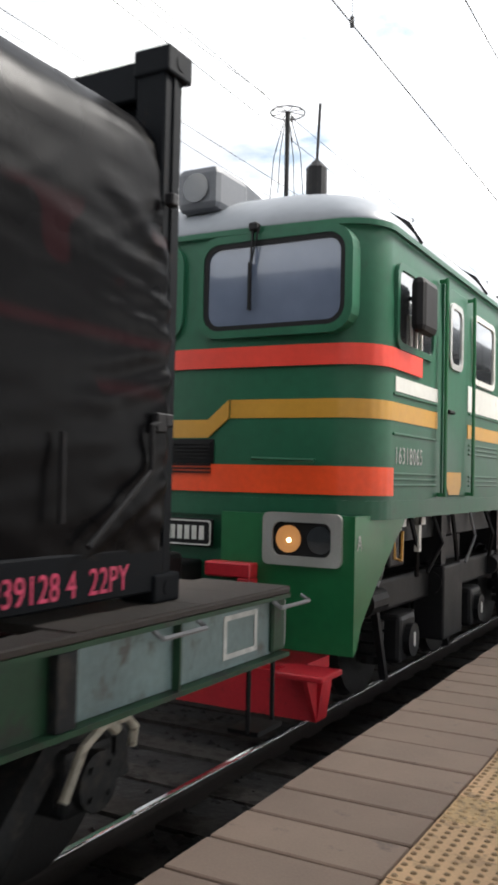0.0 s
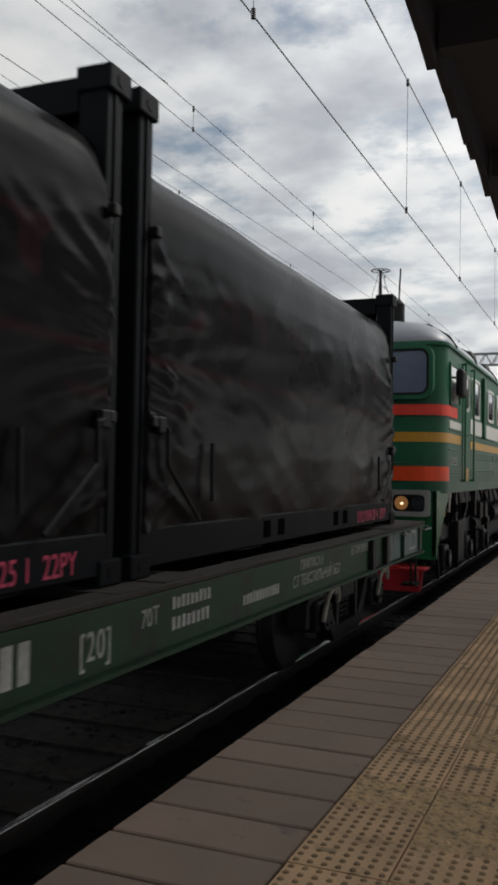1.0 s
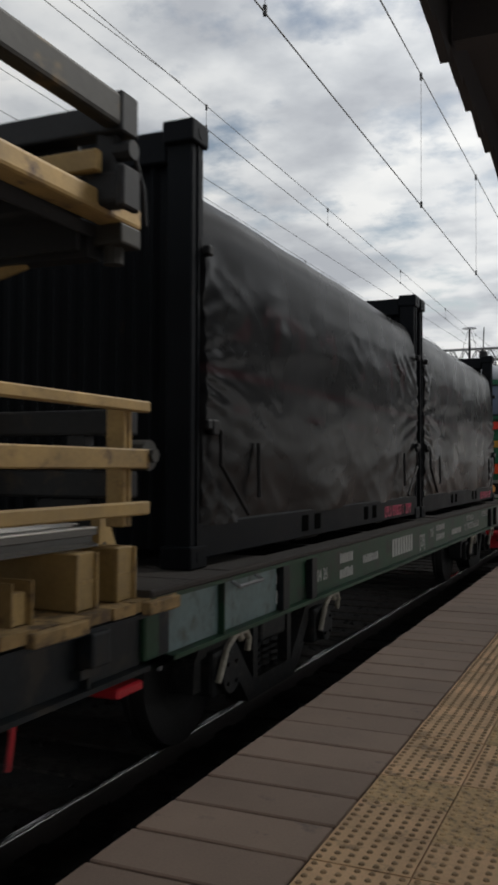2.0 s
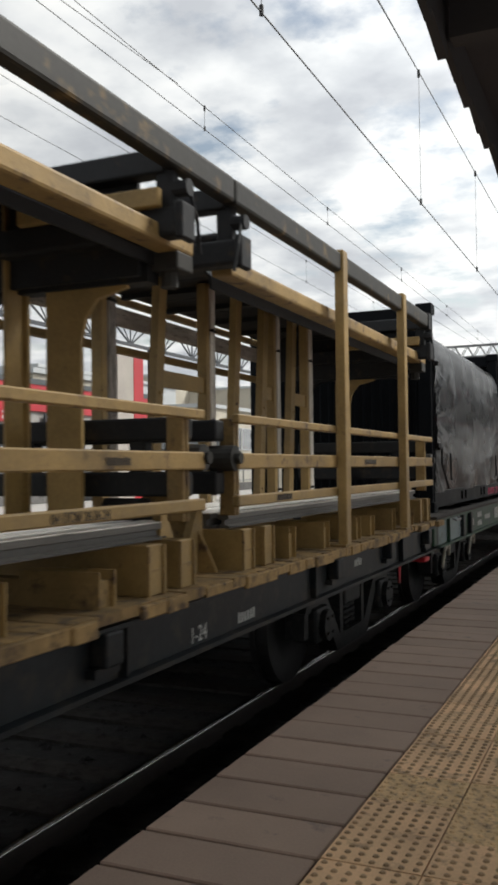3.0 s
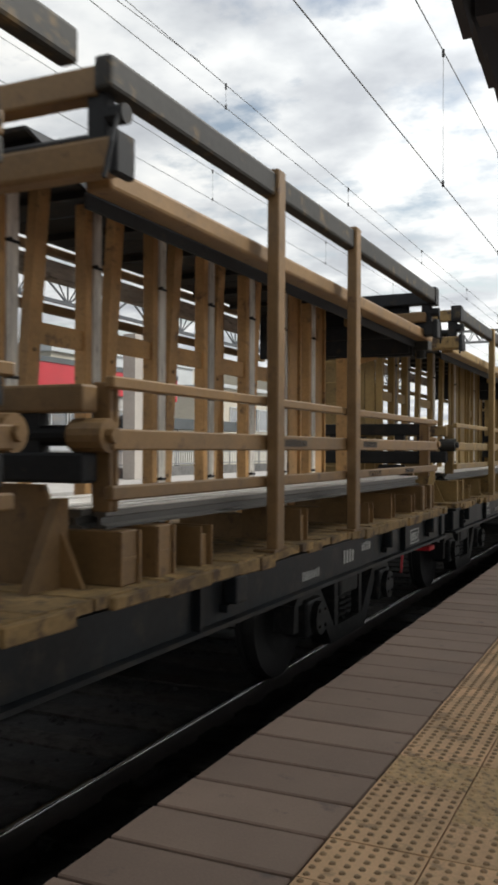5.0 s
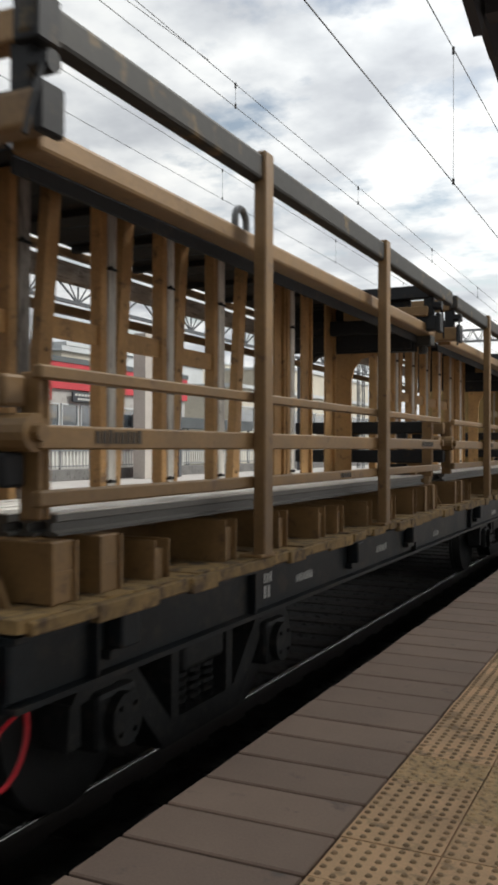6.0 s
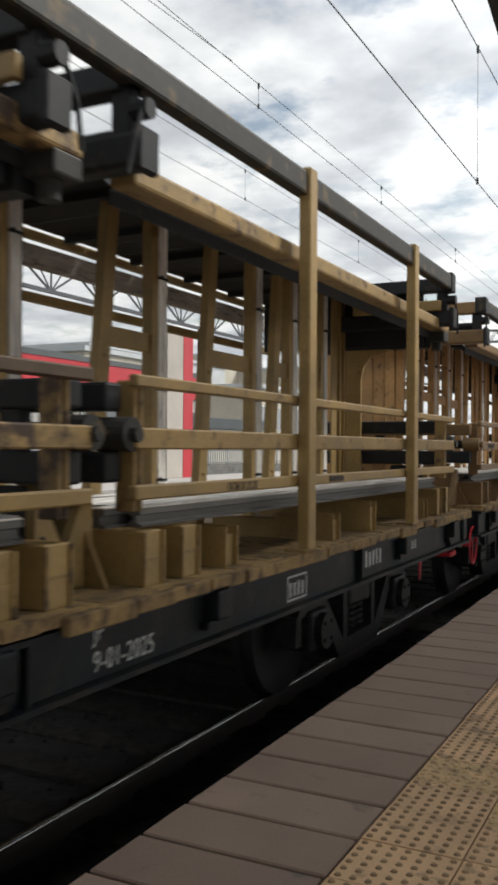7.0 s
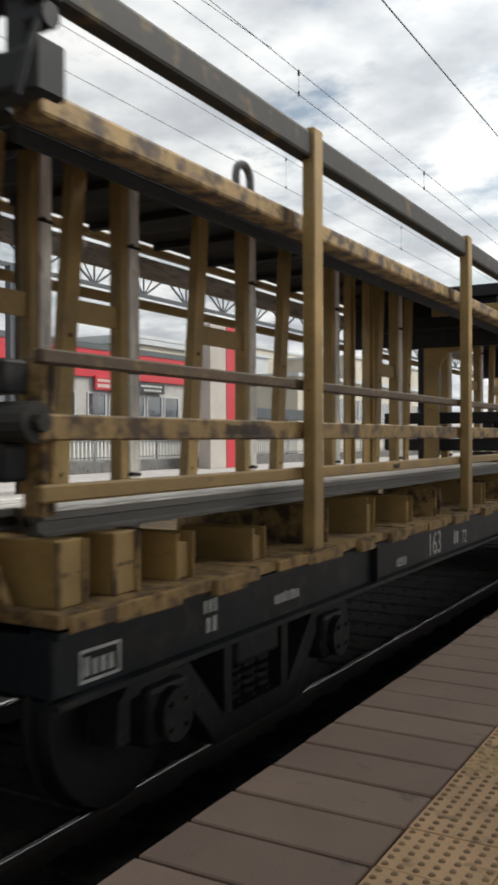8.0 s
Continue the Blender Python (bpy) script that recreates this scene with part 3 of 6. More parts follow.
track(-8.6, -14, 210, "second track of rails beyond the train")
track(-13.6, -14, 210, "far track of rails beside the other platform")

# platform body and its edge
bm = B()
box(bm, EDGE + 0.06, 3.9, -12, 220, RAIL - 0.5, -0.062)
tagged(part("platform", bm, "joint"), "raised station platform bedded in dark sand", "platform", kind="structure")
bm = B()
for k in range(80):
    box(bm, EDGE + 0.02, EDGE + 0.06, -12 + k * 2.9, -12 + k * 2.9 + 2.88, RAIL - 0.5, -0.064, 0.008)
tagged(part("platform_wall", bm, "concrete"), "dark concrete wall under the platform's edge", "wall", kind="structure")

# ---------- canopy over the platform ----------
CAN_X, CAN_Z = -0.745, 3.17
bm = B()
box(bm, CAN_X + 0.03, 3.6, -9, 64, CAN_Z + 0.20, CAN_Z + 0.34)
tagged(part("canopy_roof", bm, "canopy"), "dark metal platform canopy roof", "canopy", kind="structure")
bm = B()
PITCH = 0.315
k = 0
y = -8.8
while y < 64.0:                                            # stepped fascia, one tooth a sheet
    prism(bm, [(y, CAN_Z + 0.03), (y + PITCH, CAN_Z - 0.02 if k % 3 else CAN_Z - 0.045), (y + PITCH + 0.012, CAN_Z + 0.28), (y, CAN_Z + 0.28)], "x", CAN_X - 0.012 * (k % 2), CAN_X + 0.03)
    y += PITCH
    k += 1
tagged(part("canopy_fascia", bm, "canopy"), "dark stepped sheet fascia along the canopy's edge", "canopy", kind="structure")
bm = B()
for k in range(41):
    box(bm, CAN_X + 0.05, 3.6, -8.5 + k * 1.75, -8.4 + k * 1.75, CAN_Z + 0.02, CAN_Z + 0.2)
tagged(part("canopy_rafters", bm, "canopy"), "dark steel rafters under the canopy", "canopy", kind="structure")
for k in range(12):
    c = thing("canopy_column", "dark steel column carrying the platform canopy", "column", "canopy columns", "structure")
    bm = B()
    rod(bm, (1.1, -7 + k * 5.5, -0.05), (1.1, -7 + k * 5.5, CAN_Z + 0.2), 0.11, 16)
    part("shaft", bm, "galv", c, smooth=False)
    bm = B()
    box(bm, 0.92, 1.28, -7.18 + k * 5.5, -6.82 + k * 5.5, -0.02, 0.06, 0.01)
    part("base_plate", bm, "galv", c)

# ---------- overhead line ----------
def line(bm, pts, r):
    return pipe(bm, pts, r, 5)


def span(name, x, zc, zm, y0, y1, sag, dropper_ys, label, dx=0.0, contact=True, r=0.0085):
    """A messenger wire that sags between masts, with droppers and a contact wire."""
    t = thing(name, label, "overhead wire", "overhead line", "structure")

    def mess(y):
        u = ((y - y0) % 46) / 46
        return zm - sag * 4 * u * (1 - u)
    ys = [y0 + k * 3.0 for k in range(int((y1 - y0) / 3) + 1)]
    bm = B()
    line(bm, [(x + dx, y, mess(y)) for y in ys], r)
    part("messenger_wire", bm, "wire", t)
    if contact:
        bm = B()
        line(bm, [(x, y0, zc), (x, y1, zc)], r)
        part("contact_wire", bm, "wire", t)
    for y in dropper_ys:
        bm = B()
        line(bm, [(x + dx, y, mess(y)), (x, y, zc)], 0.004)
        rod(bm, (x, y, zc - 0.03), (x, y, zc + 0.07), 0.022, 6)
        rod(bm, (x + dx, y, mess(y) - 0.09), (x + dx, y, mess(y) + 0.03), 0.024, 6)
        part("dropper", bm, "wire", t)
    return t


ZC = 5.67
span("overhead_line", -3.165, ZC, 7.85, -24, 160, 0.0, (7.6, 14.3, 19.8, 26, 33, 40), "overhead contact wire with droppers above the near track")
span("overhead_line", -8.35, 8.63, 9.12, -24, 160, 0.0, (16.8, 25, 34, 43, 52), "overhead contact wire with droppers above the second track")
span("overhead_line", -13.4, 9.62, 10.6, -24, 160, 0.0, (26, 37, 48), "overhead contact wire with droppers above the far track", contact=True)
for a, b in (((-2.9, -6, 7.15), (-3.165, 14.0, 7.85)), ((-8.9, 4, 9.0), (-8.35, 15.6, 9.15)), ((-10.2, -6, 8.4), (-8.4, 60, 8.4))):
    t = thing("stay_wire", "thin stay wire running to the overhead line", "overhead wire", "overhead line", "structure")
    bm = B()
    line(bm, [a, b], 0.008)
    part("strand", bm, "wire", t)

# portal gantries over the tracks, far ahead
def gantry(y):
    g = thing("catenary_gantry", "grey lattice steel portal carrying the overhead wires", "gantry", "catenary gantries")
    for x in (-18.5, -0.2):
        bm = B()
        for dx in (-0.18, 0.18):
            for dy in (-0.18, 0.18):
                bar(bm, (x + dx, y + dy, RAIL - 0.3), (x + dx, y + dy, 8.8), 0.07)
        for k in range(12):
            z = RAIL + k * 0.75
            s = 0.18 if k % 2 else -0.18
            bar(bm, (x - s, y - 0.18, z), (x + s, y - 0.18, z + 0.75), 0.04)
            bar(bm, (x - s, y + 0.18, z), (x + s, y + 0.18, z + 0.75), 0.04)
        part("mast", bm, "galv", g)
    bm = B()
    for dz in (8.1, 8.8):
        for dy in (-0.25, 0.25):
            bar(bm, (-18.7, y + dy, dz), (0.0, y + dy, dz), 0.08)
    for k in range(24):
        x = -18.5 + k * 0.77
        for dy in (-0.25, 0.25):
            bar(bm, (x, y + dy, 8.1), (x + 0.385, y + dy, 8.8), 0.045)
            bar(bm, (x + 0.385, y + dy, 8.8), (x + 0.77, y + dy, 8.1), 0.045)
    part("cross_truss", bm, "galv", g)
    for x in (-3.3, -8.4, -13.4):
        bm = B()
        rod(bm, (x + 0.6, y, 8.1), (x + 0.6, y, 6.2), 0.04)
        rod(bm, (x + 0.6, y, 6.9), (x, y, 5.75), 0.03)
        for k in range(4):
            rod(bm, (x + 0.6, y, 7.9 - k * 0.1), (x + 0.6, y, 7.86 - k * 0.1), 0.11, 10)
        part("cantilever", bm, "galv", g)
    return g


gantry(56)
gantry(104)

# ---------- beyond the train: other platform, fence, station buildings ----------
bm = B()
box(bm, -23, -16.2, -6, 130, RAIL - 0.5, 0.05, 0.02)
tagged(part("far_platform", bm, "pale_concrete"), "low concrete platform across the tracks", "platform", kind="structure")

bm = B(); box(bm, -21.72, -21.42, 6, 76, 0.052, 0.50, 0.02)
tagged(part("fence_kerb", bm, "concrete"), "low concrete kerb wall under the far fence", "wall", kind="structure")
fence = thing("metal_fence", "pale painted picket fence on a kerb across the tracks", "fence")
post_bm = B(); box(post_bm, -0.03, 0.03, -0.03, 0.03, 0, 0.82)
post_me = part("post", post_bm, "galv", fence).data
first = fence.children[0]
first.matrix_basis = pose(-21.55, 8, 0.50)
pick_bm = B(); box(pick_bm, -0.012, 0.012, -0.035, 0.035, 0.06, 0.74)
pick = part("picket", pick_bm, "white", fence)
pick.matrix_basis = pose(-21.55, 8.2, 0.50)
for k in range(1, 34):
    share("post", post_me, pose(-21.55, 8 + k * 2.0, 0.50), fence)
for k in range(1, 290):
    share("picket", pick.data, pose(-21.55, 8.2 + k * 0.225, 0.50), fence)
for z in (0.10, 0.72):
    bm = B(); box(bm, -21.58, -21.53, 8, 74, z + 0.50, z + 0.55)
    part("fence_rail", bm, "galv", fence)


def building(x0, x1, y0, y1, z1, wall, label, band=None, windows=None, roof="wall_grey", base=0.0):
    b = thing("station_building", label, "building", "buildings beyond the tracks")
    bm = B(); box(bm, x0, x1, y0, y1, base, z1)
    part("wall", bm, wall, b)
    bm = B(); box(bm, x0 - 0.15, x1 + 0.15, y0 - 0.15, y1 + 0.15, z1, z1 + 0.25)
    part("roof", bm, roof, b)
    if band:
        for za, zb, mt in band:
            bm = B(); box(bm, x1 + 0.004, x1 + 0.12, y0 - 0.1, y1 + 0.1, za, zb, 0.01)
            part("fascia", bm, mt, b)
    for (ya, yb, za, zb, n) in windows or ():
        w = (yb - ya) / n
        for k in range(n):
            bm = B()
            o = rounded(ya + k * w + 0.08, ya + (k + 1) * w - 0.08, za, zb, 0.02, 1)
            i = rounded(ya + k * w + 0.15, ya + (k + 1) * w - 0.15, za + 0.07, zb - 0.07, 0.02, 1)
            ring(bm, o, i, "x", x1 - 0.02, x1 + 0.05)
            f = part("window", bm, "wall_grey", b)
            bm = B(); box(bm, x1 + 0.004, x1 + 0.012, ya + k * w + 0.15, ya + (k + 1) * w - 0.15, za + 0.07, zb - 0.07)
            part("pane", bm, "far_glass", f)
    return b


shop = building(-34, -24.5, 12, 43, 5.17, "wall_shop", "long pale station building with a red fascia",
                [(3.98, 5.17, "sign_red")], [(13, 20, 2.3, 3.35, 5), (20.6, 28.4, 2.3, 3.35, 6), (29, 36, 2.3, 3.35, 5), (36.6, 42.5, 2.3, 3.35, 4)], roof="roof_dark")
bm = B(); box(bm, -24.498, -24.40, 12, 43, 1.2, 2.2, 0.01)
part("plinth", bm, "wall_grey", shop)
bm = B(); box(bm, -24.40, -23.60, 37.4, 50.0, 2.42, 3.02, 0.02)
awning = part("awning", bm, "roof_dark", shop, "dark awning box over the entrance")
for y in (38, 42, 46, 49.6):
    bm = B(); bar(bm, (-23.7, y, 0.05), (-23.7, y, 2.42), 0.12)
    part("awning_post", bm, "galv", awning)
rooftop = building(-31.5, -26.5, 34.5, 39.5, 6.05, "cream_wall", "cream rooftop house behind the red fascia", roof="wall_grey", base=5.43)
building(-56, -38, 50, 70, 8.5, "wall_grey", "grey clad flat-roofed hall", windows=[(51, 69, 5.6, 6.9, 9)])
building(-66, -44, 76, 120, 10.5, "cream_wall", "pale block beyond the station", windows=[(77, 118, 3, 4.6, 16), (77, 118, 6, 7.6, 16)])
building(-33, -26, 52, 84, 5.4, "cream_wall", "pale low annex with a row of windows", None, [(53, 83, 2.6, 4.2, 13)])
building(-45, -36, 84, 112, 9.6, "cream_wall", "cream house of several storeys", windows=[(85, 111, 2.6, 4.2, 9), (85, 111, 5.4, 7.0, 9)])
bm = B()
box(bm, -24.38, -24.3, 29.4, 31.0, 3.44, 4.05, 0.01)
sg = tagged(part("shop_sign", bm, "sign_red"), "red shop sign with white writing", "sign")
bm = B()
for k in range(6):
    box(bm, -24.298, -24.29, 29.55 + k * 0.22, 29.55 + k * 0.22 + 0.16, 3.80, 3.90)
for k in range(8):
    box(bm, -24.298, -24.29, 29.55 + k * 0.165, 29.55 + k * 0.165 + 0.11, 3.55, 3.70)
tagged(part("writing", bm, "white", sg), kind="stuff")
bm = B()
box(bm, -24.38, -24.3, 32.5, 34.5, 3.44, 3.90, 0.01)
sg = tagged(part("shop_sign", bm, "sign_dark"), "dark signboard with white writing", "sign")
bm = B()
for k in range(7):
    box(bm, -24.298, -24.29, 32.65 + k * 0.24, 32.65 + k * 0.24 + 0.17, 3.72, 3.81)
    box(bm, -24.298, -24.29, 32.85 + k * 0.2, 32.85 + k * 0.2 + 0.14, 3.53, 3.62)
tagged(part("writing", bm, "white", sg), kind="stuff")

pillar = thing("sign_pillar", "pale pillar with a red edge beside the far track", "pillar")
bm = B(); box(bm, -20.7, -20.1, 31.9, 33.2, 0.05, 6.25, 0.02)
part("body", bm, "station", pillar)
bm = B(); box(bm, -20.72, -20.08, 33.203, 34.0, 0.05, 6.25, 0.02)
part("edge", bm, "sign_red", pillar)

# long lattice roof truss over the far platform
tr = thing("lattice_truss", "dark grey lattice truss spanning above the far platform", "truss")
a, b = Vector((-20, 4, 6.75)), Vector((-20, 76, 6.75))
n = 25
for dz, w in ((0, 0.13), (0.84, 0.11)):
    bm = B(); bar(bm, a + Vector((0, 0, dz)), b + Vector((0, 0, dz)), w)
    part("chord", bm, "truss", tr)
bm = B()
for k in range(n):
    p, q = a.lerp(b, k / n), a.lerp(b, (k + 1) / n)
    mdl = p.lerp(q, 0.5) + Vector((0, 0, 0.84))
    bar(bm, p, mdl, 0.06); bar(bm, mdl, q, 0.06); bar(bm, p, p + Vector((0, 0, 0.84)), 0.05); bar(bm, p, p.lerp(q, 0.24) + Vector((0, 0, 0.84)), 0.04); bar(bm, q, q.lerp(p, 0.24) + Vector((0, 0, 0.84)), 0.04)
part("lacing", bm, "truss", tr)
for k in range(5):
    p = a.lerp(b, (k + 0.12) / 5)
    bm = B(); bar(bm, (p.x, p.y, 0), p, 0.22)
    part("support", bm, "truss", tr)

# ---------- running gear shared by the wagons ----------
def spring_bm(x, y, z0, z1, r):
    bm = B()
    pts = []
    n = 40
    for k in range(n + 1):
        a = k / n * 5 * 2 * math.pi
        pts.append((x + r * math.cos(a), y + r * math.sin(a), z0 + (z1 - z0) * k / n))
    pipe(bm, pts, 0.019, 5)
    return bm


_cache = {}


def cached(key, make, name, material, parent, label=""):
    if key in _cache:
        ob = new(name, _cache[key])
        ob.parent = parent
        if label:
            tagged(ob, label)
        return ob
    ob = part(name, make(), material, parent, label)
    _cache[key] = ob.data
    return ob


def wheelset_bm():
    bm = B()
    rod(bm, (-0.95, 0, 0), (0.95, 0, 0), 0.075, 12)
    for s in (-1, 1):
        rod(bm, (s * 0.72, 0, 0), (s * 0.755, 0, 0), 0.50, 32)
        rod(bm, (s * 0.755, 0, 0), (s * 0.86, 0, 0), 0.475, 32)
        rod(bm, (s * 0.862, 0, 0), (s * 0.875, 0, 0), 0.30, 24, 0.14)
        for k in range(6):
            a = k * math.pi / 3
            rod(bm, (s * 0.86, 0.22 * math.cos(a), 0.22 * math.sin(a)), (s * 0.868, 0.22 * math.cos(a), 0.22 * math.sin(a)), 0.03, 8)
    return bm


def side_frame_bm(s):
    bm = B()
    x0, x1 = (0.95, 1.11)
    # upper chord, lower chord, diagonals and columns, left open between
    def q(pts):
        prism(bm, pts, "x", s * x0, s * x1)
    q([(-1.24, 0.58), (-1.12, 0.74), (-0.55, 0.82), (0.55, 0.82), (1.12, 0.74), (1.24, 0.58), (1.0, 0.60), (0.5, 0.70), (-0.5, 0.70), (-1.0, 0.60)])
    q([(-0.45, 0.17), (0.45, 0.17), (0.48, 0.30), (-0.48, 0.30)])
    for e in (-1, 1):
        q([(e * 0.85, 0.62), (e * 0.70, 0.66), (e * 0.36, 0.30), (e * 0.46, 0.20)][::e])
        q([(e * 0.36, 0.28), (e * 0.28, 0.28), (e * 0.28, 0.72), (e * 0.36, 0.72)][::e])
        q([(e * 1.24, 0.60), (e * 1.16, 0.60), (e * 1.16, 0.40), (e * 1.26, 0.40)][::e])
        q([(e * 0.84, 0.64), (e * 0.76, 0.64), (e * 0.76, 0.40), (e * 0.86, 0.40)][::e])
    return bm


def axle_box_bm(s, e):
    bm = B()
    box(bm, s * 0.93, s * 1.16, e * 0.925 - 0.16, e * 0.925 + 0.16, 0.34, 0.62, 0.03)
    rod(bm, (s * 1.10, e * 0.925, 0.475), (s * 1.21, e * 0.925, 0.475), 0.125, 16)
    for k in range(4):
        a = radians(45 + 90 * k)
        rod(bm, (s * 1.21, e * 0.925 + 0.085 * math.cos(a), 0.475 + 0.085 * math.sin(a)), (s * 1.225, e * 0.925 + 0.085 * math.cos(a), 0.475 + 0.085 * math.sin(a)), 0.014, 6)
    return bm


def handle_bm(s, e):
    bm = B()
    y = e * 0.925
    pipe(bm, [(s * 1.24, y - 0.26, 0.47), (s * 1.25, y - 0.16, 0.66), (s * 1.25, y - 0.04, 0.72), (s * 1.25, y + 0.12, 0.72), (s * 1.24, y + 0.19, 0.66), (s * 1.23, y + 0.19, 0.58)], 0.021, 7)
    pipe(bm, [(s * 1.25, y - 0.03, 0.75), (s * 1.25, y + 0.05, 0.68)], 0.025, 7)
    return bm


def bogie(wagon, yc, handles=True):
    bm = B()
    box(bm, -1.12, 1.12, yc - 0.24, yc + 0.24, 0.52, 0.78, 0.03)
    box(bm, -0.95, 0.95, yc - 0.16, yc + 0.16, 0.34, 0.52, 0.02)
    b = part("bogie", bm, "bogie", wagon, "dark cast steel two-axle bogie")
    for s in (-1, 1):
        f = cached(("sf", s), lambda: side_frame_bm(s), "side_frame", "bogie", b)
        f.location.y = yc
        for dy in (-0.16, 0.0, 0.16):
            sp = cached(("sp", s), lambda: spring_bm(s * 1.0, 0, 0.30, 0.54, 0.065), "spring", "bogie", b)
            sp.location.y = yc + dy
        for e in (-1, 1):
            a = cached(("ab", s, e), lambda: axle_box_bm(s, e), "axle_box", "bogie", b)
            a.location.y = yc
            if handles and s > 0:
                h = cached(("hd", s, e), lambda: handle_bm(s, e), "bearing_strap", "cream", b, "cream painted curved strap")
                h.location.y = yc
    for e in (-1, 1):
        w = cached("ws", wheelset_bm, "wheelset", "wheel", b, "worn steel wheelset")
        w.matrix_basis = pose(0, yc + e * 0.925, 0.475)
        WHEELS.append((w, 0, yc + e * 0.925, 0.475, 0.475))
    return b


def coupler(wagon, y, e):
    bm = B()
    box(bm, -0.12, 0.12, min(y, y + e * 0.42), max(y, y + e * 0.42), 0.92, 1.14, 0.02)
    box(bm, -0.21, 0.19, min(y + e * 0.36, y + e * 0.60), max(y + e * 0.36, y + e * 0.60), 0.84, 1.22, 0.04)
    part("coupler", bm, "frame", wagon, "dark knuckle coupler")
    bm = B()
    pipe(bm, [(0.42, y, 0.95), (0.42, y + e * 0.16, 0.80), (0.40, y + e * 0.36, 0.62), (0.34, y + e * 0.52, 0.62), (0.26, y + e * 0.60, 0.74)], 0.026, 7)
    part("brake_hose", bm, "rubber", wagon)


def underframe(wagon, y0, y1, sill_mat, z0=0.80, z1=1.12, ribs=9, belly=0.0, clear=()):
    """Two channel-shaped side sills, a centre sill, end beams, cross members and brake gear."""
    for s in (-1, 1):
        bm = B()
        ym = (y0 + y1) / 2
        xo, xi = s * 1.40, s * 1.33
        if belly:
            prism(bm, [(y0, z1), (y1, z1), (y1, z0 + belly), (y1 - 1.0, z0 + belly), (y1 - 1.8, z0), (y0 + 1.8, z0), (y0 + 1.0, z0 + belly), (y0, z0 + belly)], "x", s * 1.335, s * 1.35)
            pts = [(y0, z0 + belly), (y0 + 1.0, z0 + belly), (y0 + 1.8, z0), (y1 - 1.8, z0), (y1 - 1.0, z0 + belly), (y1, z0 + belly)]
        else:
            box(bm, s * 1.335, s * 1.35, y0, y1, z0, z1)
            pts = [(y0, z0), (y1, z0)]
        sill = part("side_sill", bm, sill_mat, wagon)
        bm = B(); box(bm, s * 1.28, s * 1.41, y0, y1, z1 - 0.018, z1 + 0.004)
        part("upper_flange", bm, sill_mat, sill)
        for (a, za), (b, zb) in zip(pts, pts[1:]):
            bm = B(); bar(bm, (s * 1.345, a, za), (s * 1.345, b, zb), 0.13, 0.023)
            part("lower_flange", bm, sill_mat, sill)
        for k in range(ribs):
            y = y0 + (y1 - y0) * (k + 0.5) / ribs + (0.17 if k % 2 else -0.1)
            if s > 0 and any(a - 0.15 < y < b + 0.1 for a, b in clear):
                continue
            bm = B(); box(bm, s * 1.35, s * 1.395, y - 0.008, y + 0.008, z0 + belly + 0.01, z1 - 0.02)
            part("stiffener", bm, sill_mat, sill)
    bm = B()
    box(bm, -0.22, 0.22, y0 + 0.1, y1 - 0.1, 0.72, 1.08, 0.01)
    part("centre_sill", bm, "frame", wagon)
    for y, e in ((y0, 1), (y1, -1)):
        bm = B(); box(bm, -1.38, 1.38, min(y, y + e * 0.14), max(y, y + e * 0.14), z0 + 0.02, z1 - 0.02, 0.01)
        part("end_beam", bm, sill_mat, wagon)
        coupler(wagon, y, -e)
    for k in range(7):
        y = y0 + (y1 - y0) * (k + 1) / 8
        bm = B(); box(bm, -1.33, 1.33, y - 0.05, y + 0.05, z1 - 0.2, z1 - 0.02)
        part("cross_member", bm, "frame", wagon)
    bm = B()
    ym = (y0 + y1) / 2
    rod(bm, (0.55, ym - 0.5, 0.62), (0.55, ym + 0.4, 0.62), 0.17, 16)
    rod(bm, (0.55, ym + 0.4, 0.62), (0.55, ym + 0.9, 0.62), 0.03, 8)
    part("brake_cylinder", bm, "frame", wagon)
    bm = B()
    pipe(bm, [(1.2, y0 + 0.4, 0.86), (1.18, y0 + 3.5, 0.74), (1.18, y1 - 3.5, 0.74), (1.2, y1 - 0.4, 0.86)], 0.02, 6)
    part("brake_pipe", bm, "frame", wagon)


# ---------- container wagon ----------
q_front = 4.31
LEN = 13.3
wagon = in_train(thing("container_flat_wagon", "green container flat wagon with pale ends and white stencilled writing", "railway wagon"), q_front)
underframe(wagon, -LEN, 0, "wagon_green", ribs=7, clear=[(-12.0, -2.4)])
bogie(wagon, -2.28)
bogie(wagon, -LEN + 2.28)
for y0, y1 in ((-1.72, -0.03), (-LEN + 0.03, -LEN + 1.72)):
    bm = B(); box(bm, 1.351, 1.356, y0, y1, 0.815, 1.09)
    part("pale_panel", bm, "wagon_pale", wagon, "pale blue-grey painted sill panel")
for y in (-1.80, -2.36, -LEN + 1.80, -LEN + 2.36):
    bm = B(); box(bm, 1.351, 1.40, y - 0.055, y + 0.055, 0.812, 1.10, 0.004)
    part("sill_post", bm, "wagon_black", wagon, "dark upright on the side sill")
rng = random.Random(3)
bm = B(); box(bm, 0.86, 1.405, 0.004, LEN / 30 - 0.004, 1.125, 1.162)
first = part("walk_board", bm, "deck_wood", wagon, "worn brown deck edging board")
bm = B(); box(bm, 1.24, 1.412, -LEN + 0.01, -0.01, 1.126, 1.158, 0.006)
part("edge_board", bm, "deck_wood", wagon, "worn brown deck edging board")
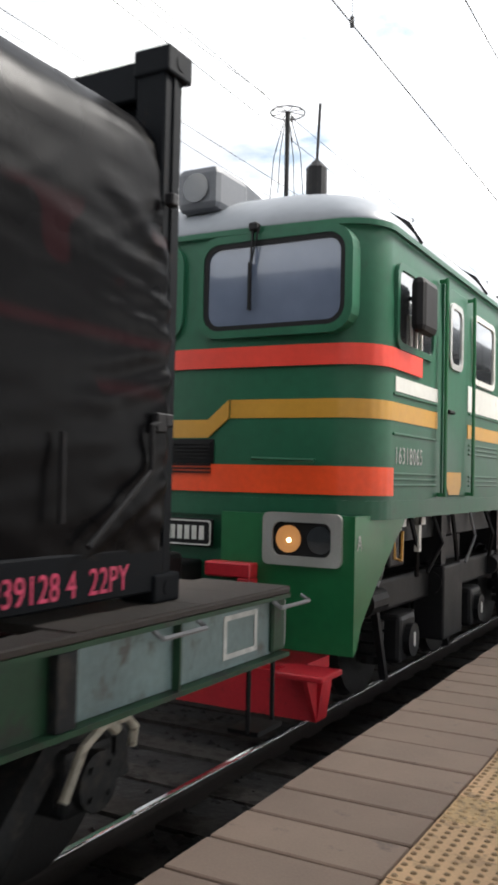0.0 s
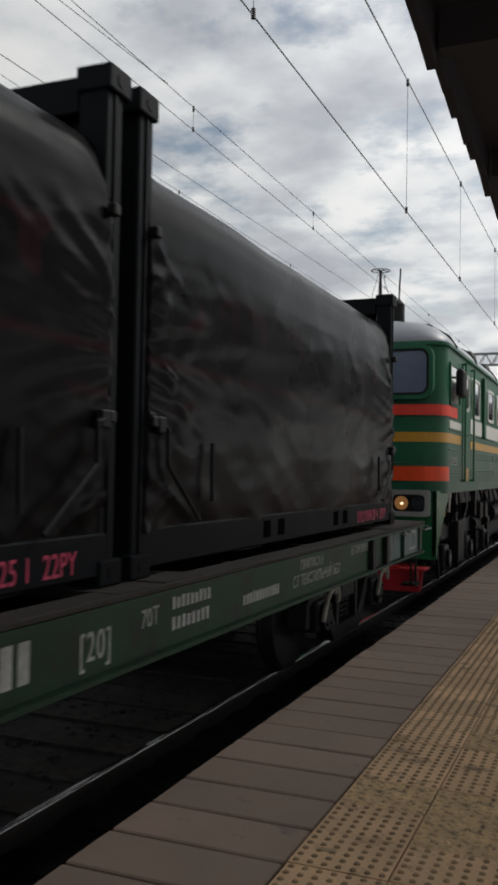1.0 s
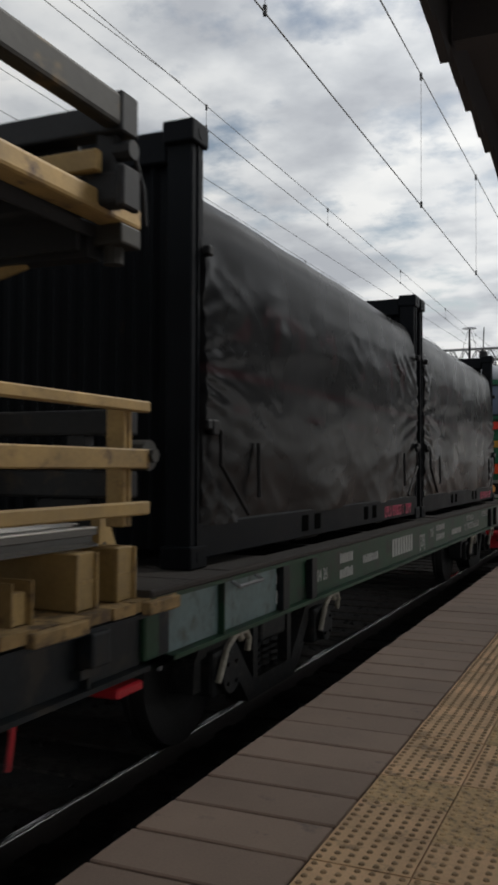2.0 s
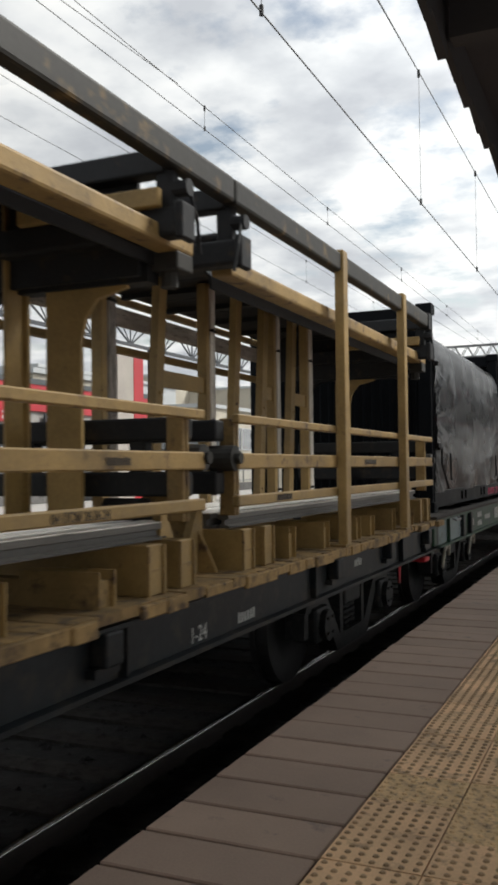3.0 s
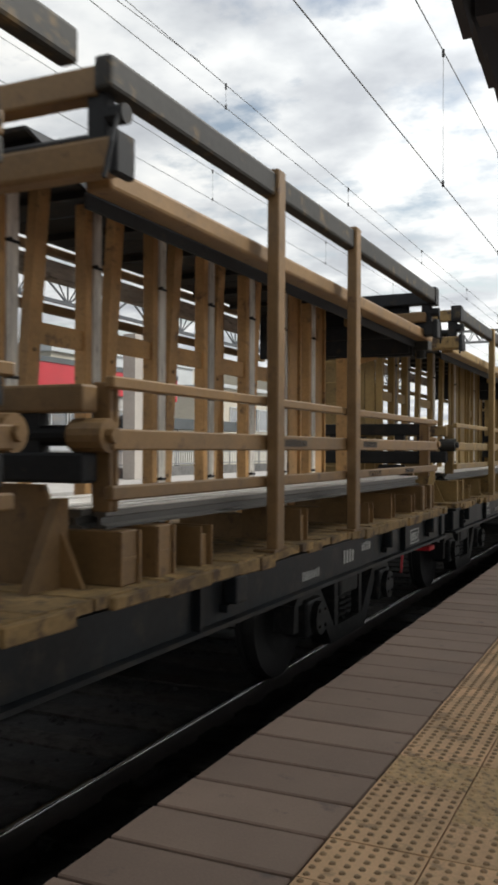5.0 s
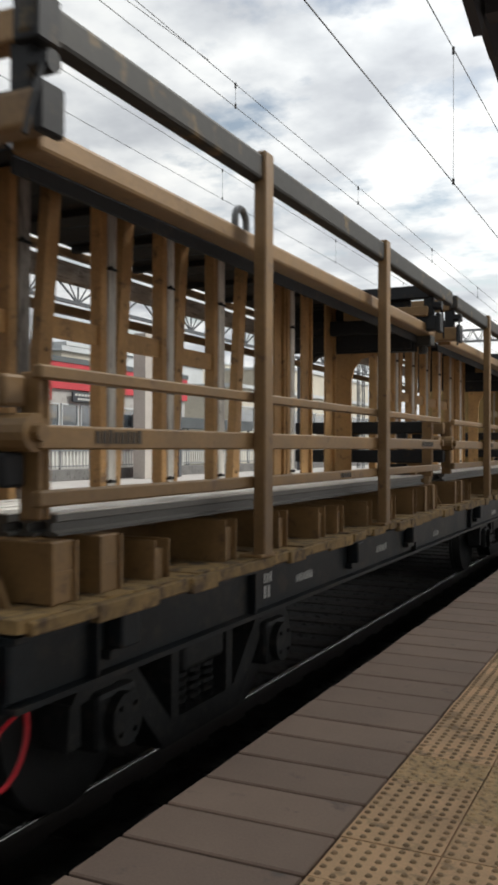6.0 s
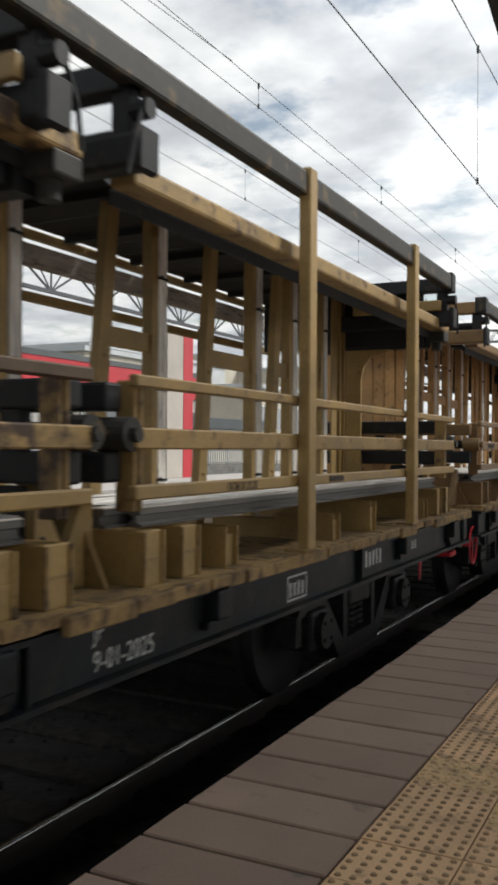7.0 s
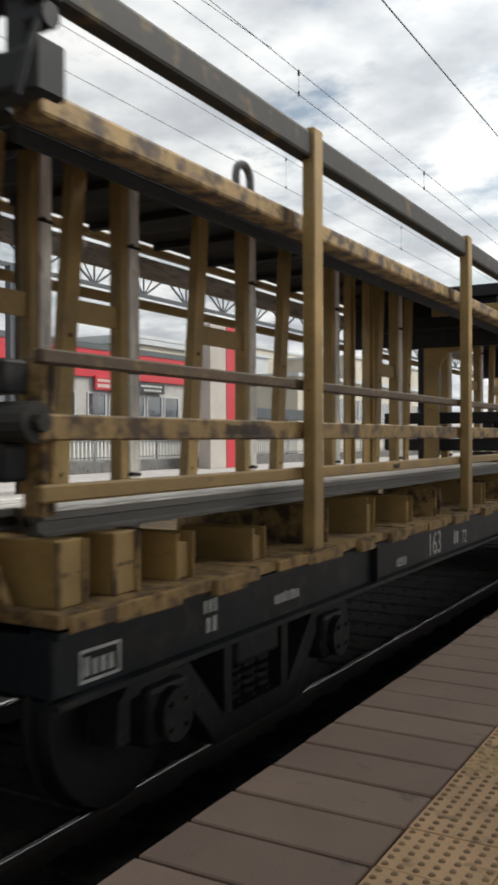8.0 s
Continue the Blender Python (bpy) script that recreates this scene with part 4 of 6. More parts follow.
for k in range(60):                                        # walk boards at the ends and the middle
    if 8 <= k < 52 and k not in (28, 29, 30, 31):
        continue
    m = pose(-2.265 if k % 2 else 0, -LEN + LEN * (k // 2) / 30, rng.uniform(-0.004, 0.005))
    if k:
        share("walk_board", first.data, m, wagon)
    else:
        first.matrix_basis = m
for y in (-0.35, -1.0, -4.2, -6.45, -7.05, -9.6, -12.35, -12.95):
    bm = B(); box(bm, -0.855, 0.855, y - 0.28, y + 0.28, 1.12, 1.155)
    part("deck_plate", bm, "deck_wood", wagon, "worn cross plate between dark openings")
bm = B()
ring(bm, [(-0.62, 0.86), (-0.28, 0.86), (-0.28, 1.07), (-0.62, 1.07)], [(-0.59, 0.885), (-0.31, 0.885), (-0.31, 1.045), (-0.59, 1.045)], "x", 1.357, 1.360)
part("document_frame", bm, "print_white", wagon, "white painted rectangle")
for y in (-1.1, -0.02, -LEN + 1.1):
    bm = B(); pipe(bm, [(1.40, y - 0.17, 1.10), (1.45, y - 0.17, 1.07), (1.45, y + 0.17, 1.07), (1.40, y + 0.17, 1.10)], 0.011, 6)
    part("grab_handle", bm, "galv", wagon)
bm = B(); pipe(bm, [(1.30, 0.02, 1.08), (1.30, 0.14, 1.06), (1.30, 0.14, 0.82), (1.30, 0.02, 0.80)], 0.012, 6)
part("corner_grab", bm, "galv", wagon)
bm = B(); pipe(bm, [(1.30, -0.25, 0.80), (1.30, -0.25, 0.42), (1.30, 0.02, 0.42), (1.30, 0.02, 0.80)], 0.014, 6); box(bm, 1.18, 1.36, -0.25, 0.02, 0.405, 0.43)
part("foot_step", bm, "frame", wagon)
lettering("АВТОРЕЖИМ", 0.105, side(-3.05, 1.0, 1.3515), "print_white", wagon, 1.05, 0.85)
lettering("ПРИПИСАН", 0.105, side(-4.40, 1.0, 1.3515), "print_white", wagon, 1.05, 0.9)
lettering("СТ ТЕКСТИЛЬНЫЙ БЕЛ", 0.115, side(-4.56, 0.885, 1.3515), "print_white", wagon, 1.05, 0.86)
lettering("70Т", 0.13, side(-6.80, 0.95, 1.3515), "print_white", wagon, 1.05, 0.85)
lettering("[20]", 0.19, side(-7.35, 0.88, 1.3515), "print_white", wagon, 1.1, 0.8)
lettering("11 04 26", 0.13, side(-10.9, 0.90, 1.3515), "print_white", wagon, 1.05, 0.8)
bm = B()
bars(bm, -8.55, 0.88, 1.3515, 8, 0.075, 0.17, 0.035)
bars(bm, -6.47, 1.0, 1.3515, 9, 0.035, 0.07, 0.02, rng)
bars(bm, -6.47, 0.89, 1.3515, 8, 0.035, 0.07, 0.025, rng)
bars(bm, -5.50, 0.89, 1.3515, 12, 0.035, 0.075, 0.02, rng)
bars(bm, -9.55, 0.92, 1.3515, 9, 0.035, 0.07, 0.02, rng)
bars(bm, -10.2, 0.98, 1.3515, 6, 0.04, 0.08, 0.02, rng)
bars(bm, -10.2, 0.86, 1.3515, 6, 0.04, 0.08, 0.02, rng)
bars(bm, -11.9, 0.98, 1.3515, 9, 0.04, 0.09, 0.02, rng)
bars(bm, -11.9, 0.85, 1.3515, 5, 0.05, 0.09, 0.03, rng)
tagged(part("stencil_mark", bm, "print_white", wagon, "white stencilled numbers"), kind="stuff")


def tarp_bm(L, seed):
    """A tarpaulin drawn over the load: rounded shoulders, sags, folds towards the lashings."""
    prof = [(1.205, 1.40), (1.215, 1.6), (1.225, 1.85), (1.228, 2.1), (1.225, 2.4), (1.22, 2.7), (1.212, 2.95), (1.20, 3.15), (1.17, 3.28), (1.11, 3.37), (1.0, 3.43), (0.8, 3.47), (0.4, 3.51), (0, 3.52)]
    fine = []
    for (a, b), (c, d) in zip(prof, prof[1:]):
        m = 8 if d < 3.1 else 3
        for k in range(m):
            fine.append((a + (c - a) * k / m, b + (d - b) * k / m))
    fine.append(prof[-1])
    full = fine + [(-x, z) for x, z in fine[-2::-1]]
    ny = 240
    bm = B()
    rows = []
    for j in range(ny + 1):
        y = 0.12 + (L - 0.24) * j / ny
        row = []
        end = min(y, L - y)
        for i, (x, z) in enumerate(full):
            p = Vector((x * 0.7 + seed, y * 0.55, z * 1.5))
            n1 = noise.noise(p) * 0.016
            side_on = 1.0 if z < 3.0 else 0.35
            q = Vector((seed + 9, y * 0.6 + z * 1.2, z * 3.0 - y * 0.5))
            fold = (0.018 - abs(noise.noise(q)) * 0.05) * 0.32 * side_on
            crease = (0.5 - abs(noise.noise(q * 2.7))) * 0.005 * side_on
            near = math.exp(-end / 0.5)
            pleat = 0.011 * near * (0.25 + math.exp(-((z - 2.35) / 0.35) ** 2)) * math.sin(z * 44 + end * (9 if z < 2.3 else -8) + 2.5 * noise.noise(Vector((z * 1.5, seed, y)))) * side_on
            hem = math.exp(-max(0, z - 1.4) / 0.45)
            low = 0.016 * hem * math.sin(y * 3.3 + seed) - 0.03 * hem * abs(noise.noise(Vector((y * 1.1 + z * 1.8, seed, 4))))
            w = noise.noise(Vector((seed + 3, z * 3.2 + end * (1.5 if z < 2.3 else -1.6), end * 0.7 + y * 0.1)))
            tight = 0.020 * max(0, 1 - 5 * abs(w)) * (0.04 + math.exp(-end / 0.8)) * side_on
            w = noise.noise(Vector((seed + 7, z * 6.5 - end * (2.6 if z < 2.1 else -2.2), end * 1.6)))
            tight += 0.012 * max(0, 1 - 4 * abs(w)) * math.exp(-end / 0.55) * side_on
            d = n1 + fold + crease + pleat + low + tight
            sx = 1 if x > 0 else -1 if x < 0 else 0
            dz = -0.03 * abs(noise.noise(Vector((seed, y * 0.9, 3)))) if z > 3.2 else 0
            if z > 3.05:
                dz -= 0.07 * math.exp(-end / 0.14)
            row.append(bm.verts.new((x + sx * d - sx * 0.03 * math.exp(-end / 0.06), y, z + dz + (0.4 * d if z > 3.2 else 0))))
        rows.append(row)
    for a, b in zip(rows, rows[1:]):
        for i in range(len(full) - 1):
            bm.faces.new((a[i], a[i + 1], b[i + 1], b[i]))
    for r in (rows[0], rows[-1]):
        bm.faces.new(r)
    return bm


def container(q1, L, seed, ident):
    """A flat-rack container with end frames, its load under a tarpaulin. y runs from the rear (0) to the front (L)."""
    c = in_train(thing("flat_rack_container", "dark grey flat-rack container covered with a black wrinkled tarpaulin", "shipping container", "covered containers on the wagon"), q1 - L)
    zb, zt = 1.165, 3.73
    bm = B()
    for s in (-1, 1):
        box(bm, s * 1.07, s * 1.216, 0.1, L - 0.1, zb + 0.05, zb + 0.26, 0.01)
    for k in range(7):
        y = 0.3 + (L - 0.6) * k / 6
        box(bm, -1.07, 1.07, y - 0.05, y + 0.05, zb + 0.08, zb + 0.22)
    box(bm, -1.19, 1.19, 0.12, L - 0.12, zb + 0.225, zb + 0.25)
    part("base_frame", bm, "rack_steel", c, "dark grey steel base frame")
    # flat black plates stand for the shade inside the fork pockets
    for y in (L * 0.33, L * 0.38, L * 0.62, L * 0.67):
        bm = B(); box(bm, 1.2165, 1.2195, y - 0.07, y + 0.07, zb + 0.10, zb + 0.22)
        part("fork_pocket", bm, "hole", c, "dark fork pocket")
    for y, e in ((0, 1), (L, -1)):
        for s in (-1, 1):
            bm = B()
            a, b = sorted((y + e * 0.02, y + e * 0.17))
            box(bm, s * 1.04, s * 1.205, a, b, zb + 0.1, zt - 0.1, 0.01)
            box(bm, s * 1.06, s * 1.216, (a + b) / 2 - 0.012, (a + b) / 2 + 0.012, zb + 0.1, zt - 0.1)
            part("corner_post", bm, "rack_steel", c)
            for z in (zb, zt - 0.13):
                bm = B()
                a, b = sorted((y - e * 0.02, y + e * 0.185))
                box(bm, s * 1.03, s * 1.232, a, b, z, z + 0.13, 0.012)
                rod(bm, (s * 1.20, (a + b) / 2, z + 0.065), (s * 1.236, (a + b) / 2, z + 0.065), 0.035, 10)
                part("corner_casting", bm, "rack_steel", c, "worn steel corner casting")
        bm = B()
        a, b = sorted((y + e * 0.03, y + e * 0.15))
        box(bm, -1.03, 1.03, a, b, zt - 0.22, zt - 0.03, 0.01)
        ym = (a + b) / 2
        zig = []
        for k in range(18):
            x = -1.03 + k * 0.1145
            zig += [(x, ym), (x + 0.03, ym + 0.035), (x + 0.075, ym + 0.035), (x + 0.105, ym)]
        prism(bm, zig + [(p, q - 0.012) for p, q in zig[::-1]], "z", zb + 0.1, zt - 0.2)
        part("end_wall", bm, "rack_steel", c, "corrugated dark end wall")
    part("tarpaulin", tarp_bm(L, seed), "tarp", c, "black shiny wrinkled tarpaulin", smooth=True)
    for e in (0, 1):
        y = 0.42 if e == 0 else L - 0.42
        g = -1 if e else 1
        bm = B()
        pipe(bm, [(1.262, y - g * 0.2, 1.98), (1.268, y - g * 0.13, 1.96), (1.27, y - g * 0.13, 1.76), (1.266, y + g * 0.28, 1.45)], 0.014, 6)
        box(bm, 1.235, 1.275, y - g * 0.2 - 0.04, y - g * 0.2 + 0.04, 1.93, 2.02, 0.008)
        part("lashing", bm, "rubber", c, "black lashing strap with a ratchet")
        bm = B()
        pipe(bm, [(1.262, y + g * 0.45, 1.90), (1.268, y + g * 0.45, 1.55)], 0.013, 6)
        part("strap", bm, "rubber", c)
        for z in (1.99, 3.0):
            bm = B(); box(bm, 1.22, 1.27, y - g * 0.27 - 0.03, y - g * 0.27 + 0.03, z - 0.03, z + 0.03, 0.008)
            part("lashing_ring", bm, "frame", c)
    lettering(ident, 0.155, side(L - 1.50, zb + 0.085, 1.2175), "print_red", c, 1.05, 0.78)
    return c


container(3.47, 5.84, 2.3, "LPLU 939128 4  22PY")
container(-2.50, 5.72, 6.1, "LPLU 930025 1  22PY")


# ---------- locomotive ----------
loco = in_train(thing("diesel_locomotive", "green diesel locomotive with red, yellow and white bands, lamp lit", "locomotive"), 5.5)
HW, LL, RAD = 1.42, 16.8, 0.34


def plan(inset, yr=LL, r=RAD, n=7):
    """The body's outline from above, from the near side round the rounded nose to the other side."""
    w = HW - inset
    pts = [(w, yr)]
    for k in range(n + 1):
        a = radians(90 * k / n)
        pts.append((w - r + r * math.cos(a), inset + r - r * math.sin(a)))
    for x in (0.7, 0.35, 0.0, -0.35, -0.7):
        pts.append((x, inset - 0.05 * (1 - (x / 1.1) ** 2)))
    for k in range(n + 1):
        a = radians(90 + 90 * k / n)
        pts.append((-w + r + r * math.cos(a), inset + r - r * math.sin(a)))
    pts.append((-w, yr))
    return pts


def loft(levels, cap):
    bm = B()
    rows = [[bm.verts.new((x, y, z)) for x, y in plan(i)] for z, i in levels]
    for a, b in zip(rows, rows[1:]):
        n = len(a)
        for k in range(n):
            bm.faces.new((a[k], a[(k + 1) % n], b[(k + 1) % n], b[k]))
    if cap:
        bm.faces.new(rows[-1])
    bm.faces.new(rows[0])
    return bm


part("body", loft([(1.50, 0), (2.9, 0.0), (3.50, 0.015)], True), "green", loco, smooth="auto")
part("roof", loft([(3.501, 0.0), (3.54, 0.0), (3.61, 0.04), (3.69, 0.11), (3.78, 0.23), (3.855, 0.39), (3.905, 0.62), (3.93, 0.95)], True), "grey_roof", loco, "pale grey curved roof", smooth=True)

def stripe(name, z0, z1, material, y_near, y_far, x_lo=-9, x_hi=9, label="", out=0.007):
    """A painted band, a few millimetres proud of the body."""
    pts = plan(-out)
    pts[0] = (pts[0][0], y_near)
    pts[-1] = (pts[-1][0], y_far)
    cut = []
    for p, q in zip(pts, pts[1:]):
        cut += [(p[0] + (q[0] - p[0]) * k / 4, p[1] + (q[1] - p[1]) * k / 4) for k in range(4)]
    cut.append(pts[-1])
    cut = [p for p in cut if x_lo <= p[0] <= x_hi]
    bm = B()
    lo = [bm.verts.new((x, y, z0)) for x, y in cut]
    hi = [bm.verts.new((x, y, z1)) for x, y in cut]
    li = [bm.verts.new((x * 0.994, y + 0.009, z0)) for x, y in cut]
    hi2 = [bm.verts.new((x * 0.994, y + 0.009, z1)) for x, y in cut]
    for k in range(len(cut) - 1):
        bm.faces.new((lo[k], lo[k + 1], hi[k + 1], hi[k]))
        bm.faces.new((hi[k], hi[k + 1], hi2[k + 1], hi2[k]))
        bm.faces.new((lo[k + 1], lo[k], li[k], li[k + 1]))
    return part(name, bm, material, loco, label, smooth="auto")


stripe("gutter", 3.475, 3.515, "green", LL, LL, out=0.028)
stripe("sill_band", 1.47, 1.60, "green", LL, LL, out=0.012)
stripe("lower_stripe", 1.635, 1.83, "orange", 0.36, 0.36, label="orange-red band", out=0.012)
stripe("upper_stripe", 2.52, 2.665, "red", 0.95, 0.95, label="red band under the windscreen", out=0.02)
stripe("yellow_stripe", 2.16, 2.29, "yellow", 1.40, 1.40, x_lo=0.30, label="yellow band", out=0.006)
stripe("yellow_stripe", 2.02, 2.15, "yellow", 1.40, 1.40, x_hi=0.24, label="yellow band", out=0.006)
bm = B(); prism(bm, [(0.34, 2.29), (0.34, 2.16), (0.17, 2.02), (0.17, 2.15)], "y", -0.063, -0.03)
part("yellow_stripe", bm, "yellow", loco, "slanting joint of the yellow band")
for (n, y0, y1, z0, z1, mt) in (("yellow_stripe", 2.32, LL, 2.13, 2.25, "yellow"), ("white_stripe", 0.40, 1.40, 2.37, 2.475, "white"), ("white_stripe", 2.32, LL, 2.37, 2.60, "white")):
    bm = B(); box(bm, HW - 0.003, HW + 0.006, y0, y1, z0, z1)
    part(n, bm, mt, loco)


def window_front(x0, x1, z0, z1, yp):
    bm = B()
    ring(bm, rounded(x0 - 0.09, x1 + 0.09, z0 - 0.09, z1 + 0.09, 0.17), rounded(x0 - 0.035, x1 + 0.035, z0 - 0.035, z1 + 0.035, 0.13), "y", yp - 0.035, yp + 0.1)
    w = part("windscreen_frame", bm, "green", loco)
    bm = B()
    ring(bm, rounded(x0 - 0.035, x1 + 0.035, z0 - 0.035, z1 + 0.035, 0.13), rounded(x0, x1, z0, z1, 0.1), "y", yp - 0.028, yp + 0.08)
    part("seal", bm, "rubber", w, "black rubber seal")
    bm = B(); prism(bm, rounded(x0 - 0.005, x1 + 0.005, z0 - 0.005, z1 + 0.005, 0.1), "y", yp - 0.015, yp - 0.006)
    part("glass", bm, "cab_glass", w, "windscreen glass coloured like reflected sky")
    xm = x0 + 0.36 * (x1 - x0)
    bm = B()
    rod(bm, (xm, yp - 0.05, z1 + 0.13), (xm - 0.02, yp - 0.06, z0 + 0.16), 0.009, 6)
    rod(bm, (xm + 0.05, yp - 0.05, z1 + 0.13), (xm - 0.02, yp - 0.06, z1 - 0.2), 0.007, 6)
    box(bm, xm - 0.03, xm - 0.012, yp - 0.06, yp - 0.03, z0 + 0.10, z1 - 0.12)
    box(bm, xm - 0.03, xm + 0.04, yp - 0.07, yp + 0.0, z1 + 0.1, z1 + 0.16, 0.01)
    part("wiper", bm, "rubber", w)
    return w


window_front(0.15, 1.19, 2.82, 3.38, -0.045)
window_front(-1.19, -0.15, 2.82, 3.38, -0.045)


def window_side(y0, y1, z0, z1, frame_mat="white"):
    bm = B()
    ring(bm, rounded(y0 - 0.05, y1 + 0.05, z0 - 0.05, z1 + 0.05, 0.10), rounded(y0, y1, z0, z1, 0.07), "x", HW - 0.02, HW + 0.022)
    w = part("side_window", bm, frame_mat, loco)
    bm = B(); prism(bm, rounded(y0 - 0.004, y1 + 0.004, z0 - 0.004, z1 + 0.004, 0.07), "x", HW + 0.003, HW + 0.009)
    part("glass", bm, "side_glass", w, "dark glossy side glass")
    return w


window_side(0.42, 1.22, 2.72, 3.24, "green")
bm = B()
for k in range(3):
    box(bm, HW + 0.012, HW + 0.03, 0.66 + 0.12 * k, 0.675 + 0.12 * k, 2.72, 2.95)
part("window_guard", bm, "white", loco)
bm = B(); box(bm, HW + 0.06, HW + 0.17, 0.50, 0.86, 2.80, 3.20, 0.05)
bar(bm, (HW, 0.83, 3.1), (HW + 0.1, 0.78, 3.1), 0.03)
part("wing_mirror", bm, "rubber", loco, "black wing mirror")
window_side(2.5, 3.2, 2.68, 3.22)
for k in range(9):
    y = 4.35 + k * 1.32
    window_side(y, y + 0.72, 2.72, 3.2)
bm = B(); box(bm, HW - 0.002, HW + 0.05, 3.62, 3.86, 2.35, 3.38, 0.01)
part("drain_box", bm, "green", loco)
# cab door with its rails
bm = B(); box(bm, HW - 0.01, HW + 0.014, 1.52, 2.20, 1.62, 3.36, 0.006)
door = part("cab_door", bm, "green", loco)
bm = B(); ring(bm, rounded(1.66, 2.06, 2.68, 3.24, 0.1), rounded(1.71, 2.01, 2.73, 3.19, 0.07), "x", HW + 0.012, HW + 0.03)
part("door_window_frame", bm, "aluminium", door)
bm = B(); prism(bm, rounded(1.705, 2.015, 2.725, 3.195, 0.07), "x", HW + 0.0145, HW + 0.019)
part("door_window", bm, "side_glass", door)
bm = B(); box(bm, HW + 0.015, HW + 0.05, 1.60, 1.76, 2.30, 2.33, 0.006)
part("door_handle", bm, "rubber", door)
bm = B(); prism(bm, [(1.62, 1.82), (2.06, 1.82), (2.06, 1.70), (2.0, 1.63), (1.70, 1.63), (1.62, 1.72)], "x", HW + 0.0145, HW + 0.02)
part("kick_panel", bm, "yellow", door, "yellow kick panel")
for y in (1.44, 2.30):
    bm = B(); rod(bm, (HW + 0.06, y, 1.62), (HW + 0.06, y, 3.38), 0.016, 8); box(bm, HW, HW + 0.07, y - 0.012, y + 0.012, 1.62, 1.65); box(bm, HW, HW + 0.07, y - 0.012, y + 0.012, 3.34, 3.37)
    part("handrail", bm, "green_bright", loco)
for z in (1.70, 1.74, 1.78, 1.98, 2.02, 2.06, 2.34):       # pressed ribs along the side
    for y0, y1 in ((0.36, 1.38), (2.36, 5.0), (5.1, 9.2), (9.3, LL - 0.1)):
        if z in (1.98, 2.02) and y0 < 1:
            continue
        bm = B(); box(bm, HW - 0.004, HW + 0.012, y0, y1, z, z + 0.018, 0.004)
        part("pressed_rib", bm, "green", loco)
lettering("16318065", 0.17, side(0.40, 1.86, HW + 0.004), "print_white", loco, 1.1, 0.85)
# nose details
bm = B()
for k in range(9):
    box(bm, -0.32, 0.20, -0.075, -0.045, 1.765 + k * 0.026, 1.777 + k * 0.026)
box(bm, -0.34, 0.22, -0.055, -0.04, 1.745, 2.01)
part("grille", bm, "frame", loco, "dark louvred grille")
bm = B(); rod(bm, (0.55, -0.085, 1.875), (1.02, -0.075, 1.865), 0.012, 8); rod(bm, (0.57, -0.085, 1.875), (0.57, -0.03, 1.875), 0.01); rod(bm, (1.0, -0.075, 1.866), (1.0, -0.02, 1.866), 0.01)
part("nose_handrail", bm, "green", loco)
bm = B(); box(bm, -0.30, 0.235, -0.075, -0.045, 1.235, 1.435, 0.01)
plate = part("number_plate", bm, "rubber", loco, "black plate with raised white edge")
bm = B(); ring(bm, rounded(-0.29, 0.225, 1.245, 1.425, 0.02, 2), rounded(-0.28, 0.215, 1.255, 1.415, 0.02, 2), "y", -0.08, -0.07)
for k in range(7):
    box(bm, -0.245 + k * 0.062, -0.205 + k * 0.062, -0.079, -0.072, 1.285, 1.385)
part("plate_mark", bm, "white", plate)
# lamp boxes
for s in (1, -1):
    x0, x1 = sorted((s * 0.72, s * 1.27))
    bm = B(); prism(bm, rounded(x0, x1, 1.175, 1.50, 0.04, 3), "y", -0.17, 0.25)
    lb = part("lamp_box", bm, "green", loco)
    bm = B(); ring(bm, rounded(x0 - 0.012, x1 + 0.012, 1.163, 1.512, 0.045), rounded(x0 + 0.06, x1 - 0.06, 1.225, 1.45, 0.06), "y", -0.20, -0.165)
    part("bezel", bm, "aluminium", lb, "pale metal lamp bezel")
    bm = B(); prism(bm, rounded(x0 + 0.055, x1 - 0.055, 1.22, 1.455, 0.06), "y", -0.178, -0.172)
    part("lamp_recess", bm, "rubber", lb, "dark lamp recess")
    for j, xc in enumerate(((x0 + x1) / 2 - 0.10, (x0 + x1) / 2 + 0.13)):
        bm = B(); rod(bm, (xc, -0.172, 1.337), (xc, -0.186, 1.337), 0.092, 24)
        lit = s > 0 and j == 0
        part("lamp_lens", bm, "lamp" if lit else "side_glass", lb, "glowing amber lamp lens" if lit else "unlit dark lamp lens")
        if lit:
            bm = B(); bmesh.ops.create_uvsphere(bm, u_segments=10, v_segments=6, radius=0.016, matrix=pose(xc + 0.01, -0.195, 1.33))
            part("filament", bm, "lamp_core", lb, "bright glowing bulb")
lettering("А", 0.13, side(-0.12, 1.28, 1.3625), "print_white", loco)
# skirt
SKIRT = [(-0.155, 1.50), (0.87, 1.50), (0.80, 1.42), (0.62, 1.30), (0.24, 1.01), (-0.02, 0.78), (-0.09, 0.64), (-0.155, 0.60)]
for s in (1, -1):
    bm = B()
    x0, x1 = sorted((s * 1.30, s * 1.36))
    prism(bm, SKIRT, "x", x0, x1)
    x2, x3 = sorted((s * 0.36, s * 1.36))
    prism(bm, [(x2, 1.50), (x3, 1.50), (x3, 0.66), (x3 - 0.06 * s if s > 0 else x3, 0.60), (x2, 0.60)], "y", -0.155, -0.10)
    part("skirt", bm, "green_bright", loco, "bright green front skirt")
bm = B(); box(bm, -0.36, 0.36, -0.02, 0.1, 0.75, 1.5)
part("buffer_beam", bm, "green", loco)
